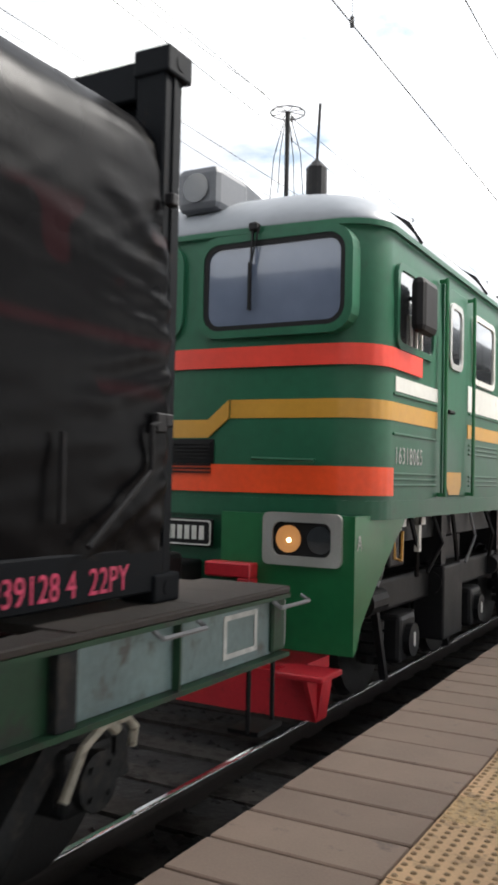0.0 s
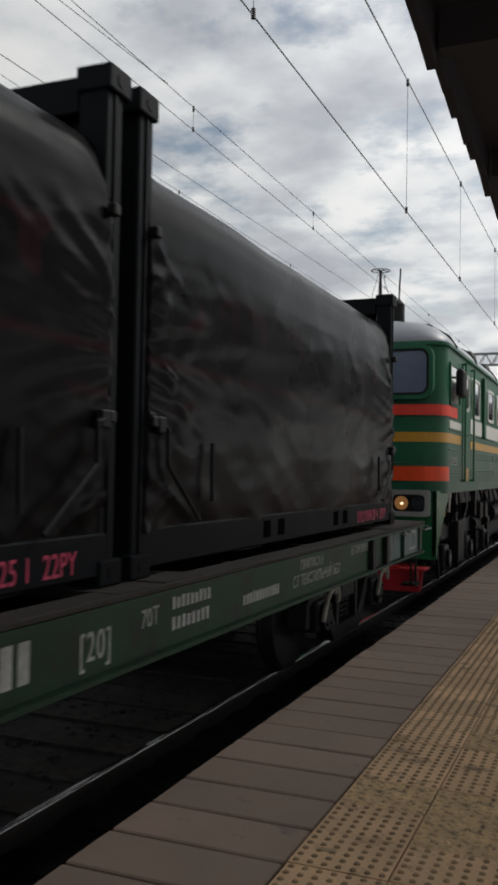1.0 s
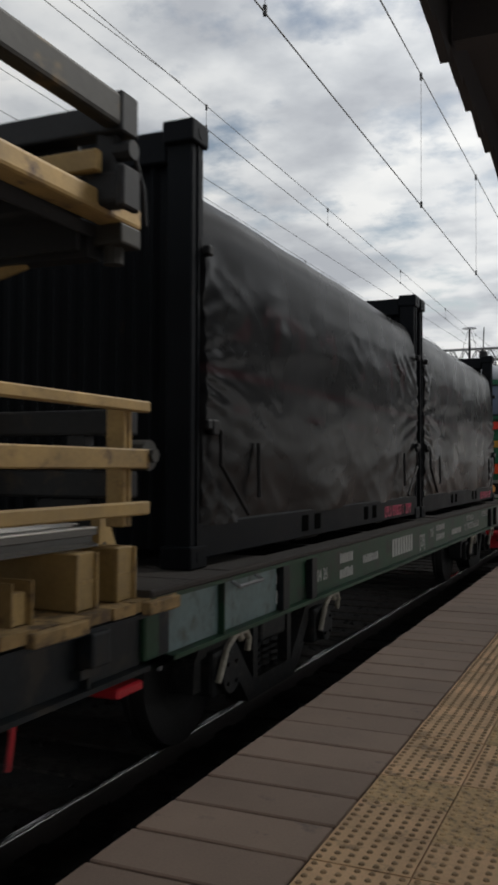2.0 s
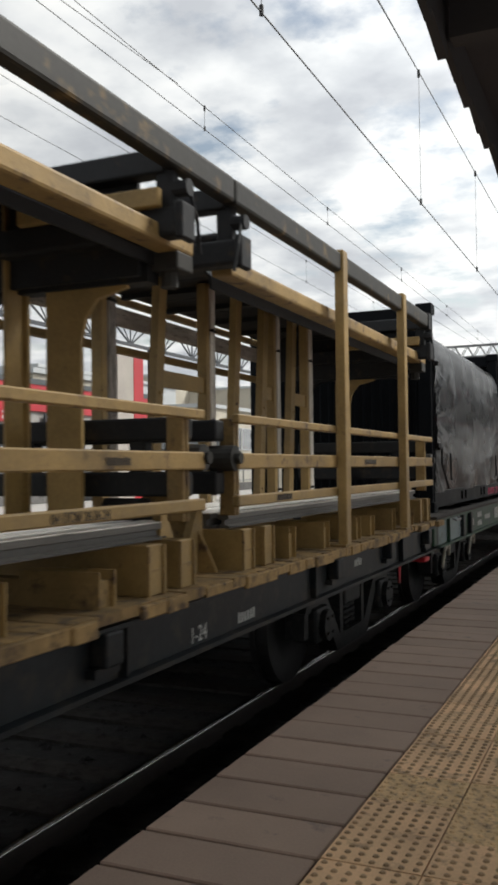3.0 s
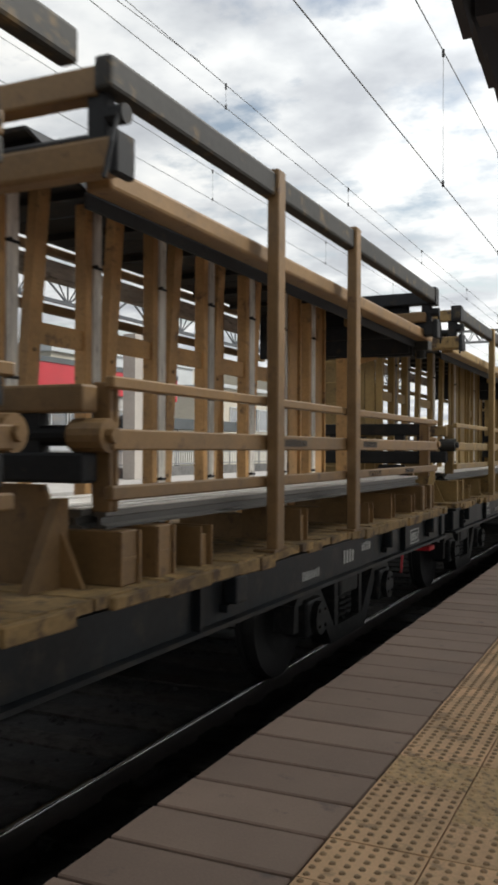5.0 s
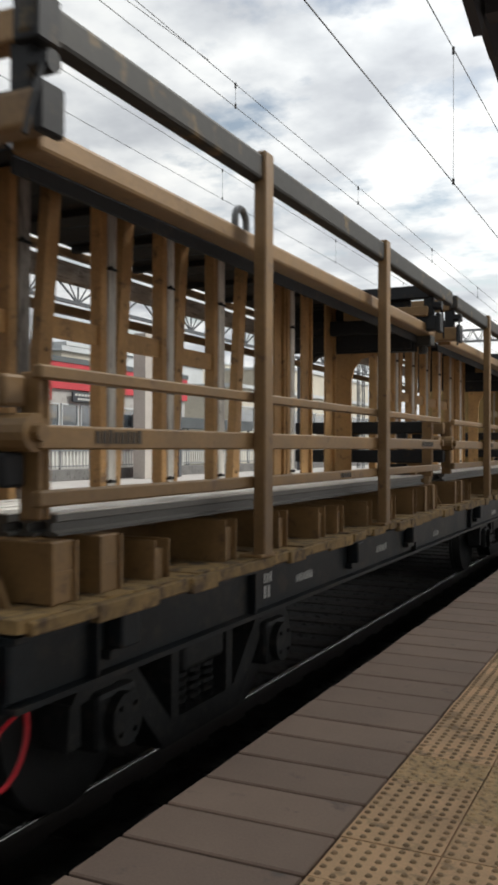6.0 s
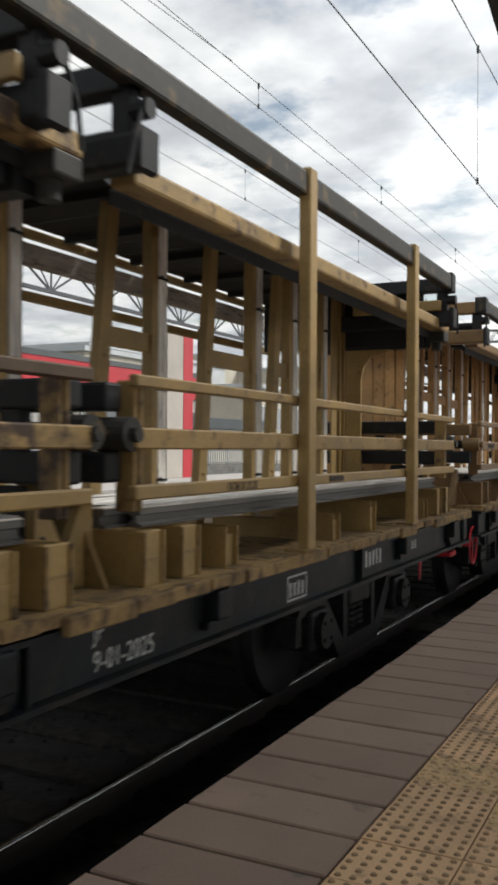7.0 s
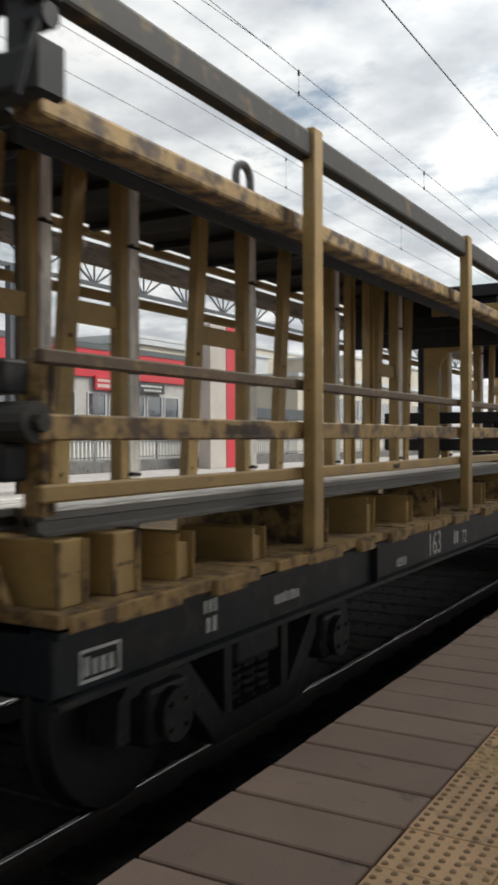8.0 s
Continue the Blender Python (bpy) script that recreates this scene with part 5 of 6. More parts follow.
bm = B(); box(bm, 0.30, 0.66, -0.28, -0.157, 1.06, 1.16, 0.01); box(bm, 0.56, 0.66, -0.28, -0.157, 0.8, 1.06, 0.008)
part("buffer_stop", bm, "buffer", loco)
bm = B()
prism(bm, [(-1.16, 0.18), (1.16, 0.18), (1.2, 0.47), (-1.2, 0.47)], "y", -0.26, -0.22)
box(bm, 0.92, 1.27, -0.42, -0.1, 0.47, 0.505, 0.006)
prism(bm, [(-0.26, 0.18), (-0.42, 0.47), (0.0, 0.47), (-0.1, 0.18)], "x", 1.13, 1.16)
box(bm, -1.0, 1.0, -0.22, 0.3, 0.42, 0.5)
part("pilot", bm, "buffer", loco, "red painted pilot plate with a step")
coupler(loco, 0.0, -1)
# headlamp and roof gear
bm = B(); box(bm, -0.20, 0.16, 0.0, 0.5, 3.72, 4.06, 0.06)
prism(bm, [(0.45, 3.72), (0.45, 4.04), (1.3, 3.93), (1.3, 3.72)], "x", -0.18, 0.14)
hl = part("headlamp_housing", bm, "housing", loco, "grey roof headlamp housing")
bm = B(); rod(bm, (-0.02, -0.015, 3.89), (-0.02, 0.0, 3.89), 0.11, 24)
part("headlamp_lens", bm, "side_glass", hl)
bm = B()
cx, cy, zt = 0.33, 0.8, 4.70
rod(bm, (cx, cy, 3.78), (cx, cy, zt), 0.02, 8)
n = 16
for k in range(n):
    a, b = 2 * math.pi * k / n, 2 * math.pi * (k + 1) / n
    rod(bm, (cx + 0.14 * math.cos(a), cy + 0.14 * math.sin(a), zt), (cx + 0.14 * math.cos(b), cy + 0.14 * math.sin(b), zt), 0.006, 5)
    if k % 2 == 0:
        rod(bm, (cx, cy, zt + 0.01), (cx + 0.14 * math.cos(a), cy + 0.14 * math.sin(a), zt), 0.004, 5)
    if k % 4 == 0:
        pipe(bm, [(cx + 0.03 * math.cos(a), cy + 0.03 * math.sin(a), zt - 0.05), (cx + 0.12 * math.cos(a), cy + 0.12 * math.sin(a), zt - 0.35), (cx + 0.15 * math.cos(a), cy + 0.15 * math.sin(a), zt - 0.7)], 0.004, 5)
part("wheel_antenna", bm, "frame", loco, "dark spoked wheel antenna on a mast")
bm = B(); rod(bm, (0.62, 0.75, 3.76), (0.62, 0.75, 4.18), 0.085, 14); rod(bm, (0.62, 0.75, 4.18), (0.62, 0.75, 4.25), 0.085, 14, 0.02); rod(bm, (0.62, 0.75, 4.23), (0.64, 0.75, 4.70), 0.012, 8)
part("whip_antenna", bm, "frame", loco, "dark whip antenna on a round base")
for y, h in ((3.4, 0.22), (6.2, 0.30), (8.4, 0.3), (11.5, 0.25), (14.0, 0.3)):
    bm = B(); box(bm, 0.1, 0.85, y, y + 0.8, 3.82, 3.92 + h, 0.05)
    part("roof_vent", bm, "frame", loco, "dark roof ventilator")
for y in (0.9, 2.9, 5.6, 8.6, 11.6, 14.6):
    bm = B()
    for (xa, za), (xb, zb) in zip(((1.43, 3.53), (1.32, 3.70), (1.04, 3.87), (0.5, 3.94)), ((1.32, 3.70), (1.04, 3.87), (0.5, 3.94), (0.0, 3.94))):
        bar(bm, (xa, y, za), (xb, y, zb), 0.04, 0.02, (0, 1, 0))
    part("roof_seam", bm, "frame", loco)
# running gear of the locomotive
bm = B(); box(bm, -1.15, 1.15, 0.7, LL - 0.4, 1.25, 1.5); box(bm, -1.0, 1.0, 6.4, 10.2, 0.35, 1.25, 0.08)
part("main_frame", bm, "frame", loco)
for yc in (3.35, 13.3):
    bm = B(); box(bm, 1.0, 1.14, yc - 2.75, yc + 2.75, 0.72, 0.98, 0.03); box(bm, -1.14, -1.0, yc - 2.75, yc + 2.75, 0.72, 0.98, 0.03); box(bm, -1.0, 1.0, yc - 0.3, yc + 0.3, 0.5, 1.2)
    lbg = part("bogie", bm, "frame", loco, "black three-axle bogie")
    for k in (-2.1, 0, 2.1):
        w = cached("lws", wheelset_bm, "wheelset", "wheel", lbg, "worn steel wheelset")
        w.matrix_basis = pose(0, yc + k, 0.5)
        WHEELS.append((w, 0, yc + k, 0.5, 0.5))
        bm = B(); box(bm, 1.02, 1.26, yc + k - 0.19, yc + k + 0.19, 0.33, 0.70, 0.04); rod(bm, (1.24, yc + k, 0.5), (1.31, yc + k, 0.5), 0.13, 16)
        part("axle_box", bm, "frame", lbg)
        bm = B(); prism(bm, rounded(yc + k - 0.02, yc + k + 0.02, 0.45, 0.56, 0.018, 4), "x", 1.311, 1.316)
        part("axle_mark", bm, "white", lbg, "white painted mark")
        for e in (-0.36, 0.36):
            for r in range(4):
                bm = B(); rod(bm, (1.09, yc + k + e, 0.36 + r * 0.085), (1.09, yc + k + e, 0.42 + r * 0.085), 0.095, 12)
                part("spring_ring", bm, "frame", lbg)
    for k in (-2.7, -1.05, 1.05, 2.6):
        bm = B(); rod(bm, (1.16, yc + k - 0.16, 0.85), (1.16, yc + k + 0.16, 0.85), 0.1, 14); bar(bm, (1.2, yc + k, 0.8), (1.2, yc + k + 0.22, 0.25), 0.05); box(bm, 1.1, 1.22, yc + k - 0.05, yc + k + 0.09, 1.0, 1.45)
        part("brake_gear", bm, "frame", lbg)
bm = B(); box(bm, 1.0, 1.28, 2.15, 2.75, 0.35, 1.0, 0.02)
part("sand_box", bm, "frame", loco)
for y in (1.05, 1.55):
    bm = B(); box(bm, 1.20, 1.24, y, y + 0.06, 1.16, 1.44); box(bm, 1.20, 1.24, y, y + 0.17, 1.38, 1.44)
    part("step_hanger", bm, "white", loco, "white painted step hanger")
bm = B(); pipe(bm, [(1.22, 0.95, 1.4), (1.24, 0.95, 1.15), (1.24, 1.1, 1.12), (1.24, 1.12, 1.35)], 0.018, 6)
part("yellow_pipe", bm, "yellow", loco)
for k in range(14):
    y = 0.9 + k * 0.62
    bm = B(); pipe(bm, [(1.17, y, 1.46), (1.19 + 0.03 * (k % 3), y + 0.05, 1.2), (1.18, y + 0.16 * ((k % 2) * 2 - 1), 0.95)], 0.016 + 0.006 * (k % 2), 6)
    part("air_pipe", bm, "frame" if k % 4 else "galv", loco)
for y, z in ((0.85, 1.22), (4.9, 1.05), (5.6, 1.05)):
    bm = B(); box(bm, 1.0, 1.24, y, y + 0.34, z - 0.14, z + 0.16, 0.02)
    part("equipment_box", bm, "frame", loco, "black underfloor equipment box")
for y0 in (6.6, 8.5):
    bm = B(); rod(bm, (1.1, y0, 0.95), (1.1, y0 + 1.6, 0.95), 0.2, 16)
    part("air_tank", bm, "frame", loco, "black air reservoir")


# ---------- flat wagons with racks ----------
def flat_wagon(q0, L, marks, seed, hand_wheel=False):
    w = in_train(thing("flat_wagon", "black flat wagon with an ochre-edged timber deck and white writing", "railway wagon", "flat wagons with racks"), q0)
    underframe(w, -L, 0, "wagon_black", z0=0.80, z1=1.06, ribs=11, clear=[(m[1], m[1] + 0.7) for m in marks])
    bogie(w, -2.5, handles=False)
    bogie(w, -L + 1.95, handles=False)
    rng = random.Random(seed)
    n = int(L / 0.19)
    bm = B(); box(bm, -1.41, 1.415, 0.003, L / n - 0.003, 1.075, 1.125)
    first = part("deck_board", bm, "deck_yellow", w, "ochre stained ragged deck board")
    for k in range(n):                                     # deck boards with ragged ends
        m = pose(rng.uniform(-0.012, 0.012), -L + L * k / n, rng.uniform(-0.004, 0.005))
        if k:
            share("deck_board", first.data, m, w)
        else:
            first.matrix_basis = m
    bm = B()
    y = -L + 0.05
    while y < -0.2:                                        # splintered edging
        l = rng.uniform(0.12, 0.5)
        if rng.random() < 0.8:
            h = rng.uniform(0.01, 0.035)
            box(bm, 1.40, 1.42 + rng.uniform(0, 0.035), y, min(y + l, -0.02), 1.075 - h, 1.118, 0.006)
        y += l
    tagged(part("deck_edge", bm, "deck_yellow", w, "splintered ochre board edge"), kind="stuff")
    for k in range(9):
        y = -L + 0.7 + (L - 1.4) * k / 8
        if any(abs(y - yt - 0.2) < 0.42 for _, yt, _, _, _ in marks):
            continue
        bm = B(); box(bm, 1.352, 1.44, y - 0.07, y + 0.07, 0.90, 1.05, 0.012); box(bm, 1.352, 1.40, y - 0.10, y + 0.10, 0.86, 0.90)
        part("stake_pocket", bm, "wagon_black", w, "black steel stake pocket")
    # hand brake wheel
    if hand_wheel:
        bm = B()
        yw = -0.78
        m = 20
        for k in range(m):
            a, b = 2 * math.pi * k / m, 2 * math.pi * (k + 1) / m
            rod(bm, (1.32, yw + 0.17 * math.cos(a), 0.62 + 0.2 * math.sin(a)), (1.32, yw + 0.17 * math.cos(b), 0.62 + 0.2 * math.sin(b)), 0.011, 5)
        for k in range(3):
            a = 2 * math.pi * k / 3 + 0.4
            rod(bm, (1.31, yw, 0.62), (1.32, yw + 0.17 * math.cos(a), 0.62 + 0.2 * math.sin(a)), 0.009, 5)
        rod(bm, (1.1, yw, 0.62), (1.32, yw, 0.62), 0.02, 8)
        wheel = part("brake_wheel", bm, "buffer", w, "thin red hand brake wheel")
        wheel.location.y, wheel.location.z = -L + 0.78, 0.08
    bm = B(); box(bm, 1.1, 1.3, -0.35, -0.12, 0.66, 0.71, 0.01)
    part("release_lever", bm, "buffer", w, "red brake lever")
    bm = B(); rod(bm, (1.15, -0.9, 0.76), (1.15, -0.95, 0.5), 0.014, 6)
    part("pull_rod", bm, "buffer", w, "thin red pull rod")
    bm = B(); pipe(bm, [(1.28, -0.06, 1.0), (1.30, 0.05, 0.95), (1.30, 0.04, 0.72)], 0.012, 6)
    part("corner_grab", bm, "galv", w)
    mk = B()
    for kind, y, z, text, size in marks:
        if kind == "t":
            lettering(text, size, side(y, z, 1.3515), "print_white", w, 1.05, 0.85)
        else:
            bars(mk, y, z, 1.3515, int(text), size * 0.3, size * 0.9, size * 0.3, rng)
        if kind == "f":                                    # a painted frame round the writing
            w2, h2 = int(text) * size * 0.6, size * 1.25
            o = [(y - 0.03, z - 0.025), (y + w2 + 0.02, z - 0.025), (y + w2 + 0.02, z + h2), (y - 0.03, z + h2)]
            ring(mk, o, [(o[0][0] + 0.012, o[0][1] + 0.012), (o[1][0] - 0.012, o[1][1] + 0.012), (o[2][0] - 0.012, o[2][1] - 0.012), (o[3][0] + 0.012, o[3][1] - 0.012)], "x", 1.3515, 1.3545)
    tagged(part("stencil_mark", mk, "print_white", w, "small white stencilled writing"), kind="stuff")
    return w


END_BOARDS = ((-0.80, -0.64, 0.03), (-0.62, -0.42, -0.03), (-0.12, 0.02, 0.03), (0.03, 0.17, 0.0), (0.18, 0.30, 0.012), (0.315, 0.40, 0.0))


def rack(q0, y0, y1, posts, paint, rusty, seed, tags, timbers=(), slants=(), boards=(), behind=(), dark=(), eye=None, joined=0, rail_steel="top_rail", lean=True, closed=False, rear="dark_beam", head=(0.28, 0.17)):
    """A tall steel rack on half a wagon: outer posts and rails, inner legs, an upper deck, end rollers."""
    r = in_train(thing("steel_rack", "tall %s painted steel rack with timber uprights and dark end beams" % ("orange" if paint == "orange_rack" else "ochre"), "steel rack", "racks on the flat wagons"), q0)
    rng = random.Random(seed)
    Z0 = 1.125
    # inner legs of the brown racks take the brighter, lit copy of the paint
    leg_paint = "leg_lit" if paint == "orange_rack" else paint
    for s in (1,):
        for y in posts:
            bm = B(); box(bm, s * 1.365, s * 1.44, y - 0.05, y + 0.065, Z0, 3.43, 0.008)
            part("post", bm, paint, r)
            bm = B(); box(bm, s * 1.30, s * 1.44, y - 0.09, y + 0.10, Z0, Z0 + 0.018, 0.004)
            part("foot_plate", bm, rusty, r)
        bm = B(); box(bm, s * 1.33, s * 1.42, y0, y1 + 0.18 if joined < 0 else y1 - 0.36, 3.26, 3.41, 0.02)
        part("top_rail", bm, rail_steel, r, "dull weathered top tube")
        # big edge beam of the upper deck
        bm = B(); box(bm, s * 1.16, s * 1.305, y0 + 0.18, y1 - 0.12, 2.895, 3.00, 0.018)
        part("deck_beam", bm, rusty, r, "stained ochre edge beam")
        for z, h, mt in ((2.005, 0.055, "rust_dark" if rusty == "ochre_worn" else rusty), (1.735, 0.095, rusty), (1.515, 0.065, paint)):
            ys = [y0 + 0.12] + sorted(posts) + [y1 - 0.12]
            for a, b in zip(ys, ys[1:]):
                bm = B(); box(bm, s * 1.315, s * 1.363, a, b, z, z + h, 0.008)
                part("side_rail", bm, mt, r)
    # upper deck of dark plates on joists, over the near half
    n = int((y1 - y0 - 0.5) / 0.35)
    for k in range(n):
        a = y0 + 0.25 + (y1 - y0 - 0.5) * k / n
        b = y0 + 0.25 + (y1 - y0 - 0.5) * (k + 1) / n
        bm = B(); box(bm, -0.60, 0.76, a + 0.01, b - 0.01, 3.262, 3.275 + rng.uniform(0, 0.012))
        part("deck_plate", bm, "dark_beam", r)
    for k in range(n // 2):
        a = y0 + 0.4 + (y1 - y0 - 0.8) * k / max(1, n // 2 - 1)
        bm = B(); box(bm, -0.58, 0.74, a - 0.03, a + 0.03, 3.215, 3.26)
        part("joist", bm, "dark_beam", r)
    # dark strip put in for shade under the edge beam, plus the sloping plate
    bm = B(); box(bm, 1.14, 1.158, y0 + 0.2, y1 - 0.14, 2.83, 2.90, 0.004); prism(bm, [(1.135, 2.902), (1.135, 2.915), (0.78, 3.272), (0.765, 3.26)], "y", y0 + 0.25, y1 - 0.25)
    part("beam_web", bm, "dark_beam", r, "dark strip for the beam's shaded underside, with a sloping plate")
    # inner row: grey timbers in painted channels, slanting legs, gussets between, broad boards
    x = 0.28
    for k, y in enumerate(timbers):
        w = rng.uniform(0.085, 0.105)
        bm = B(); box(bm, x - 0.04, x + 0.04, y - w / 2, y + w / 2, Z0, 3.25, 0.006)
        tm = part("timber_upright", bm, "old_wood_dark" if k in dark else "old_wood", r, "grey weathered timber upright")
        for z in (2.86, 2.12, 1.52):
            bm = B(); box(bm, x - 0.044, x + 0.045, y - w / 2 - 0.005, y + w / 2 + 0.005, z, z + 0.018, 0.003)
            rod(bm, (x + 0.045, y - w / 2 + 0.01, z + 0.014), (x + 0.062, y - w / 2 + 0.01, z + 0.014), 0.011, 6)
            part("clamp", bm, "dark_beam", tm, "dark steel clamp with a bolt")
        bm = B(); box(bm, x - 0.05, x + 0.035, y - w / 2 - 0.075, y - w / 2 - 0.004, Z0, 3.25, 0.006)
        part("channel_leg", bm, leg_paint, r)
        nxt = [v for v in slants if v < y and y - v < 0.85 and not any(v < o < y for o in timbers if o != y)]
        if nxt:
            g = max(nxt)
            z = 2.36 + rng.uniform(-0.02, 0.02)
            bm = B(); box(bm, x - 0.012, x + 0.012, g - 0.05, y - w / 2 - 0.06, z, z + 0.125, 0.004)
            part("gusset", bm, leg_paint, r, "flat gusset plate between the legs")
    for y in slants:
        d = 0.20 if lean else 0.12
        bm = B(); prism(bm, [(y - d - 0.055, Z0), (y - d + 0.06, Z0), (y + 0.055, 3.25), (y - 0.055, 3.25)], "x", x - 0.035, x + 0.03)
        lg = part("slanting_leg", bm, leg_paint, r)
        for z in (1.55, 2.30):
            yy = y - d * (3.25 - z) / 2.125
            bm = B(); rod(bm, (x + 0.03, yy, z), (x + 0.04, yy, z), 0.013, 6)
            part("bolt", bm, rusty, lg)
    for a, b in boards:
        bm = B(); box(bm, x - 0.012, x + 0.006, a, b - 0.03, Z0, 3.25, 0.004); box(bm, x - 0.012, x + 0.035, b - 0.028, b, Z0, 3.25, 0.005)
        part("broad_board", bm, leg_paint, r, "broad painted board with a turned edge")
    for y in behind:
        bm = B(); box(bm, -0.30, -0.24, y, y + 0.10, Z0, 3.20, 0.006)
        part("rear_upright", bm, "dark_beam" if paint != "orange_rack" else leg_paint, r, "dark upright on the far side")
    # long pieces along the inner edge of the upper deck
    for z, h, mt, nm in ((3.195, 0.06, paint, "inner_rail"), (3.00, 0.155, "old_wood_long", "board"), (2.755, 0.065, paint, "inner_rail")):
        bm = B(); box(bm, -0.68, -0.62, y0 + 0.2, y1 - 0.2, z, z + h, 0.006)
        part(nm, bm, mt, r)
    # end frames: dark cross beams and roller boxes
    for y, e in ((y0, 1), (y1, -1)):
        mt = "dark_beam" if e < 0 else rear
        yt = y if e > 0 else y - 0.36                     # the upper frame of the front end stands back
        bm = B(); a, b = sorted((yt + e * 0.02, yt + e * 0.14)); box(bm, -0.30, 1.33, a, b, 3.25, 3.38, 0.012)
        part("end_beam", bm, mt, r, "dark end cross beam" if mt == "dark_beam" else "stained end cross beam")
        if e != joined:
            bm = B(); box(bm, 1.31, 1.43, a - 0.01, b + 0.01, 3.24, 3.425, 0.008)
            part("corner_block", bm, "dark_beam", r, "dark corner block of the top frame")
        bm = B(); a, b = sorted((yt + e * 0.02, yt + e * 0.15)); box(bm, -0.20, 1.42, a, b, 2.92, 3.07, 0.02)
        part("roller_beam", bm, mt, r, "dark roller cross beam" if mt == "dark_beam" else "stained roller cross beam")
        bm = B(); box(bm, 1.40, 1.445, a - 0.01, b + 0.01, 2.90, 3.09, 0.01)
        part("end_cap", bm, "dark_beam", r, "black end cap")
        if e > 0:
            bm = B(); rod(bm, (-0.2, yt + 0.25, 3.13), (1.25, yt + 0.25, 3.13), 0.05, 12)
            part("roller", bm, "dark_beam", r, "dark steel roller")
        else:
            bm = B(); box(bm, 0.45, 1.33, yt - 0.20, yt - 0.15, 3.06, 3.16, 0.008)
            part("cross_board", bm, paint, r, "painted cross board under the top beam")
        if e < 0:                                         # heavy lower cross beam with a rounded knee
            bm = B(); prism(bm, [(1.14, 2.74), (1.14, 2.88), (-0.10, 2.88), (-0.10, 2.66), (-0.02, 2.66), (0.06, 2.72), (0.16, 2.745)], "y", y - 0.34, y - 0.22)
            part("lower_beam", bm, "dark_beam", r, "dark cross beam with a rounded knee")
            bm = B(); box(bm, -0.60, 1.12, y - 0.405, y - 0.375, 2.76, 3.26)
            part("end_sheet", bm, "dark_beam", r, "dark end sheet under the upper deck")
            bm = B(); box(bm, 1.10, 1.30, y - 0.30, y - 0.12, 2.80, 2.90, 0.012); rod(bm, (1.2, y - 0.21, 2.72), (1.2, y - 0.21, 2.80), 0.05, 10)
            part("seat_block", bm, "top_rail", r, "stained seat block under the beam's end")
        for s in (1,):
            bm = B(); a, b = sorted((yt + e * 0.04, yt + e * 0.12)); box(bm, s * 1.27, s * 1.37, a, b, 3.05, 3.27, 0.01); rod(bm, (s * 1.36, (a + b) / 2, 3.17), (s * 1.45, (a + b) / 2, 3.17), 0.045, 10); pipe(bm, [(s * 1.43, yt + e * 0.05, 3.17), (s * 1.44, yt - e * 0.02, 3.02), (s * 1.43, yt - e * 0.06, 2.86)], 0.011, 6)
            part("bracket", bm, "dark_beam", r, "dark bracket with a hanging pin")
            # beams and a roller lying across the foot of the end
            for z, h, m2 in ((1.90, 0.125, mt), (1.59, 0.135, "dark_beam")):
                a, b = sorted((y + e * 0.05, y + e * 0.17))
                bm = B(); box(bm, -0.25, s * 1.25, a, b, z, z + h, 0.014)
                part("cross_beam", bm, m2, r, "oily steel beam lying across the rack's foot")
            bm = B(); rod(bm, (-0.2, y + e * 0.11, 1.80), (s * 1.17, y + e * 0.11, 1.80), 0.047, 14)
            part("foot_roller", bm, "rubber", r, "black roller between the cross beams")
            for xb in (0.2, 0.95):
                bm = B(); box(bm, xb - 0.05, xb + 0.05, y + e * 0.11 - 0.04, y + e * 0.11 + 0.04, 1.72, 1.90)
                part("spacer", bm, "dark_beam", r)
            for dy in (0.19, 0.235):
                a, b = sorted((y + e * dy, y + e * (dy + 0.03)))
                bm = B(); box(bm, s * 1.20, s * 1.30, a, b, 1.46, 2.04, 0.006)
                part("end_post", bm, rusty, r)
            bm = B(); rod(bm, (s * 1.17, y + e * 0.11, 1.80), (s * 1.35, y + e * 0.11, 1.80), 0.075, 16); rod(bm, (s * 1.35, y + e * 0.11, 1.80), (s * 1.385, y + e * 0.11, 1.80), 0.035, 8)
            part("end_roller", bm, rusty if paint == "orange_rack" else "top_rail", r, "stained end roller")
            bm = B(); prism(bm, [(s * 1.22, Z0), (s * 0.50, Z0), (s * 0.72, 1.58), (s * 1.0, 1.58)], "y", y + e * 0.10, y + e * 0.13)
            part("knee_plate", bm, "dark_beam" if e < 0 else rusty, r)
            bm = B(); prism(bm, [(y - e * 0.12, Z0), (y + e * 0.16, Z0), (y + e * 0.16, 1.52), (y + e * 0.10, 1.52)], "x", s * 1.05, s * 1.10)
            part("knee_rib", bm, paint, r)
            for yb in (y + e * 0.30, y + e * 0.62):
                bm = B()
                box(bm, s * 0.15, s * 1.33, yb - 0.075, yb + 0.075, Z0, 1.374, 0.006)
                part("support_box", bm, paint, r)
                bm = B(); box(bm, s * 1.328, s * 1.336, yb - 0.075, yb + 0.075, 1.24, 1.255)
                box(bm, s * 1.332, s * 1.345, yb - 0.082, yb - 0.066, Z0, 1.37); box(bm, s * 1.332, s * 1.345, yb + 0.066, yb + 0.082, Z0, 1.37)
                part("box_edge", bm, rusty, r)
            # short channel brackets along the deck's edge
            yb = y + e * 1.05
            while (yb - (y0 + y1) / 2) * e < 0:
                if all(abs(yb - p) > 0.16 for p in posts):
                    h = rng.uniform(0.12, 0.19)
                    pt = paint if rng.random() < 0.7 else rusty
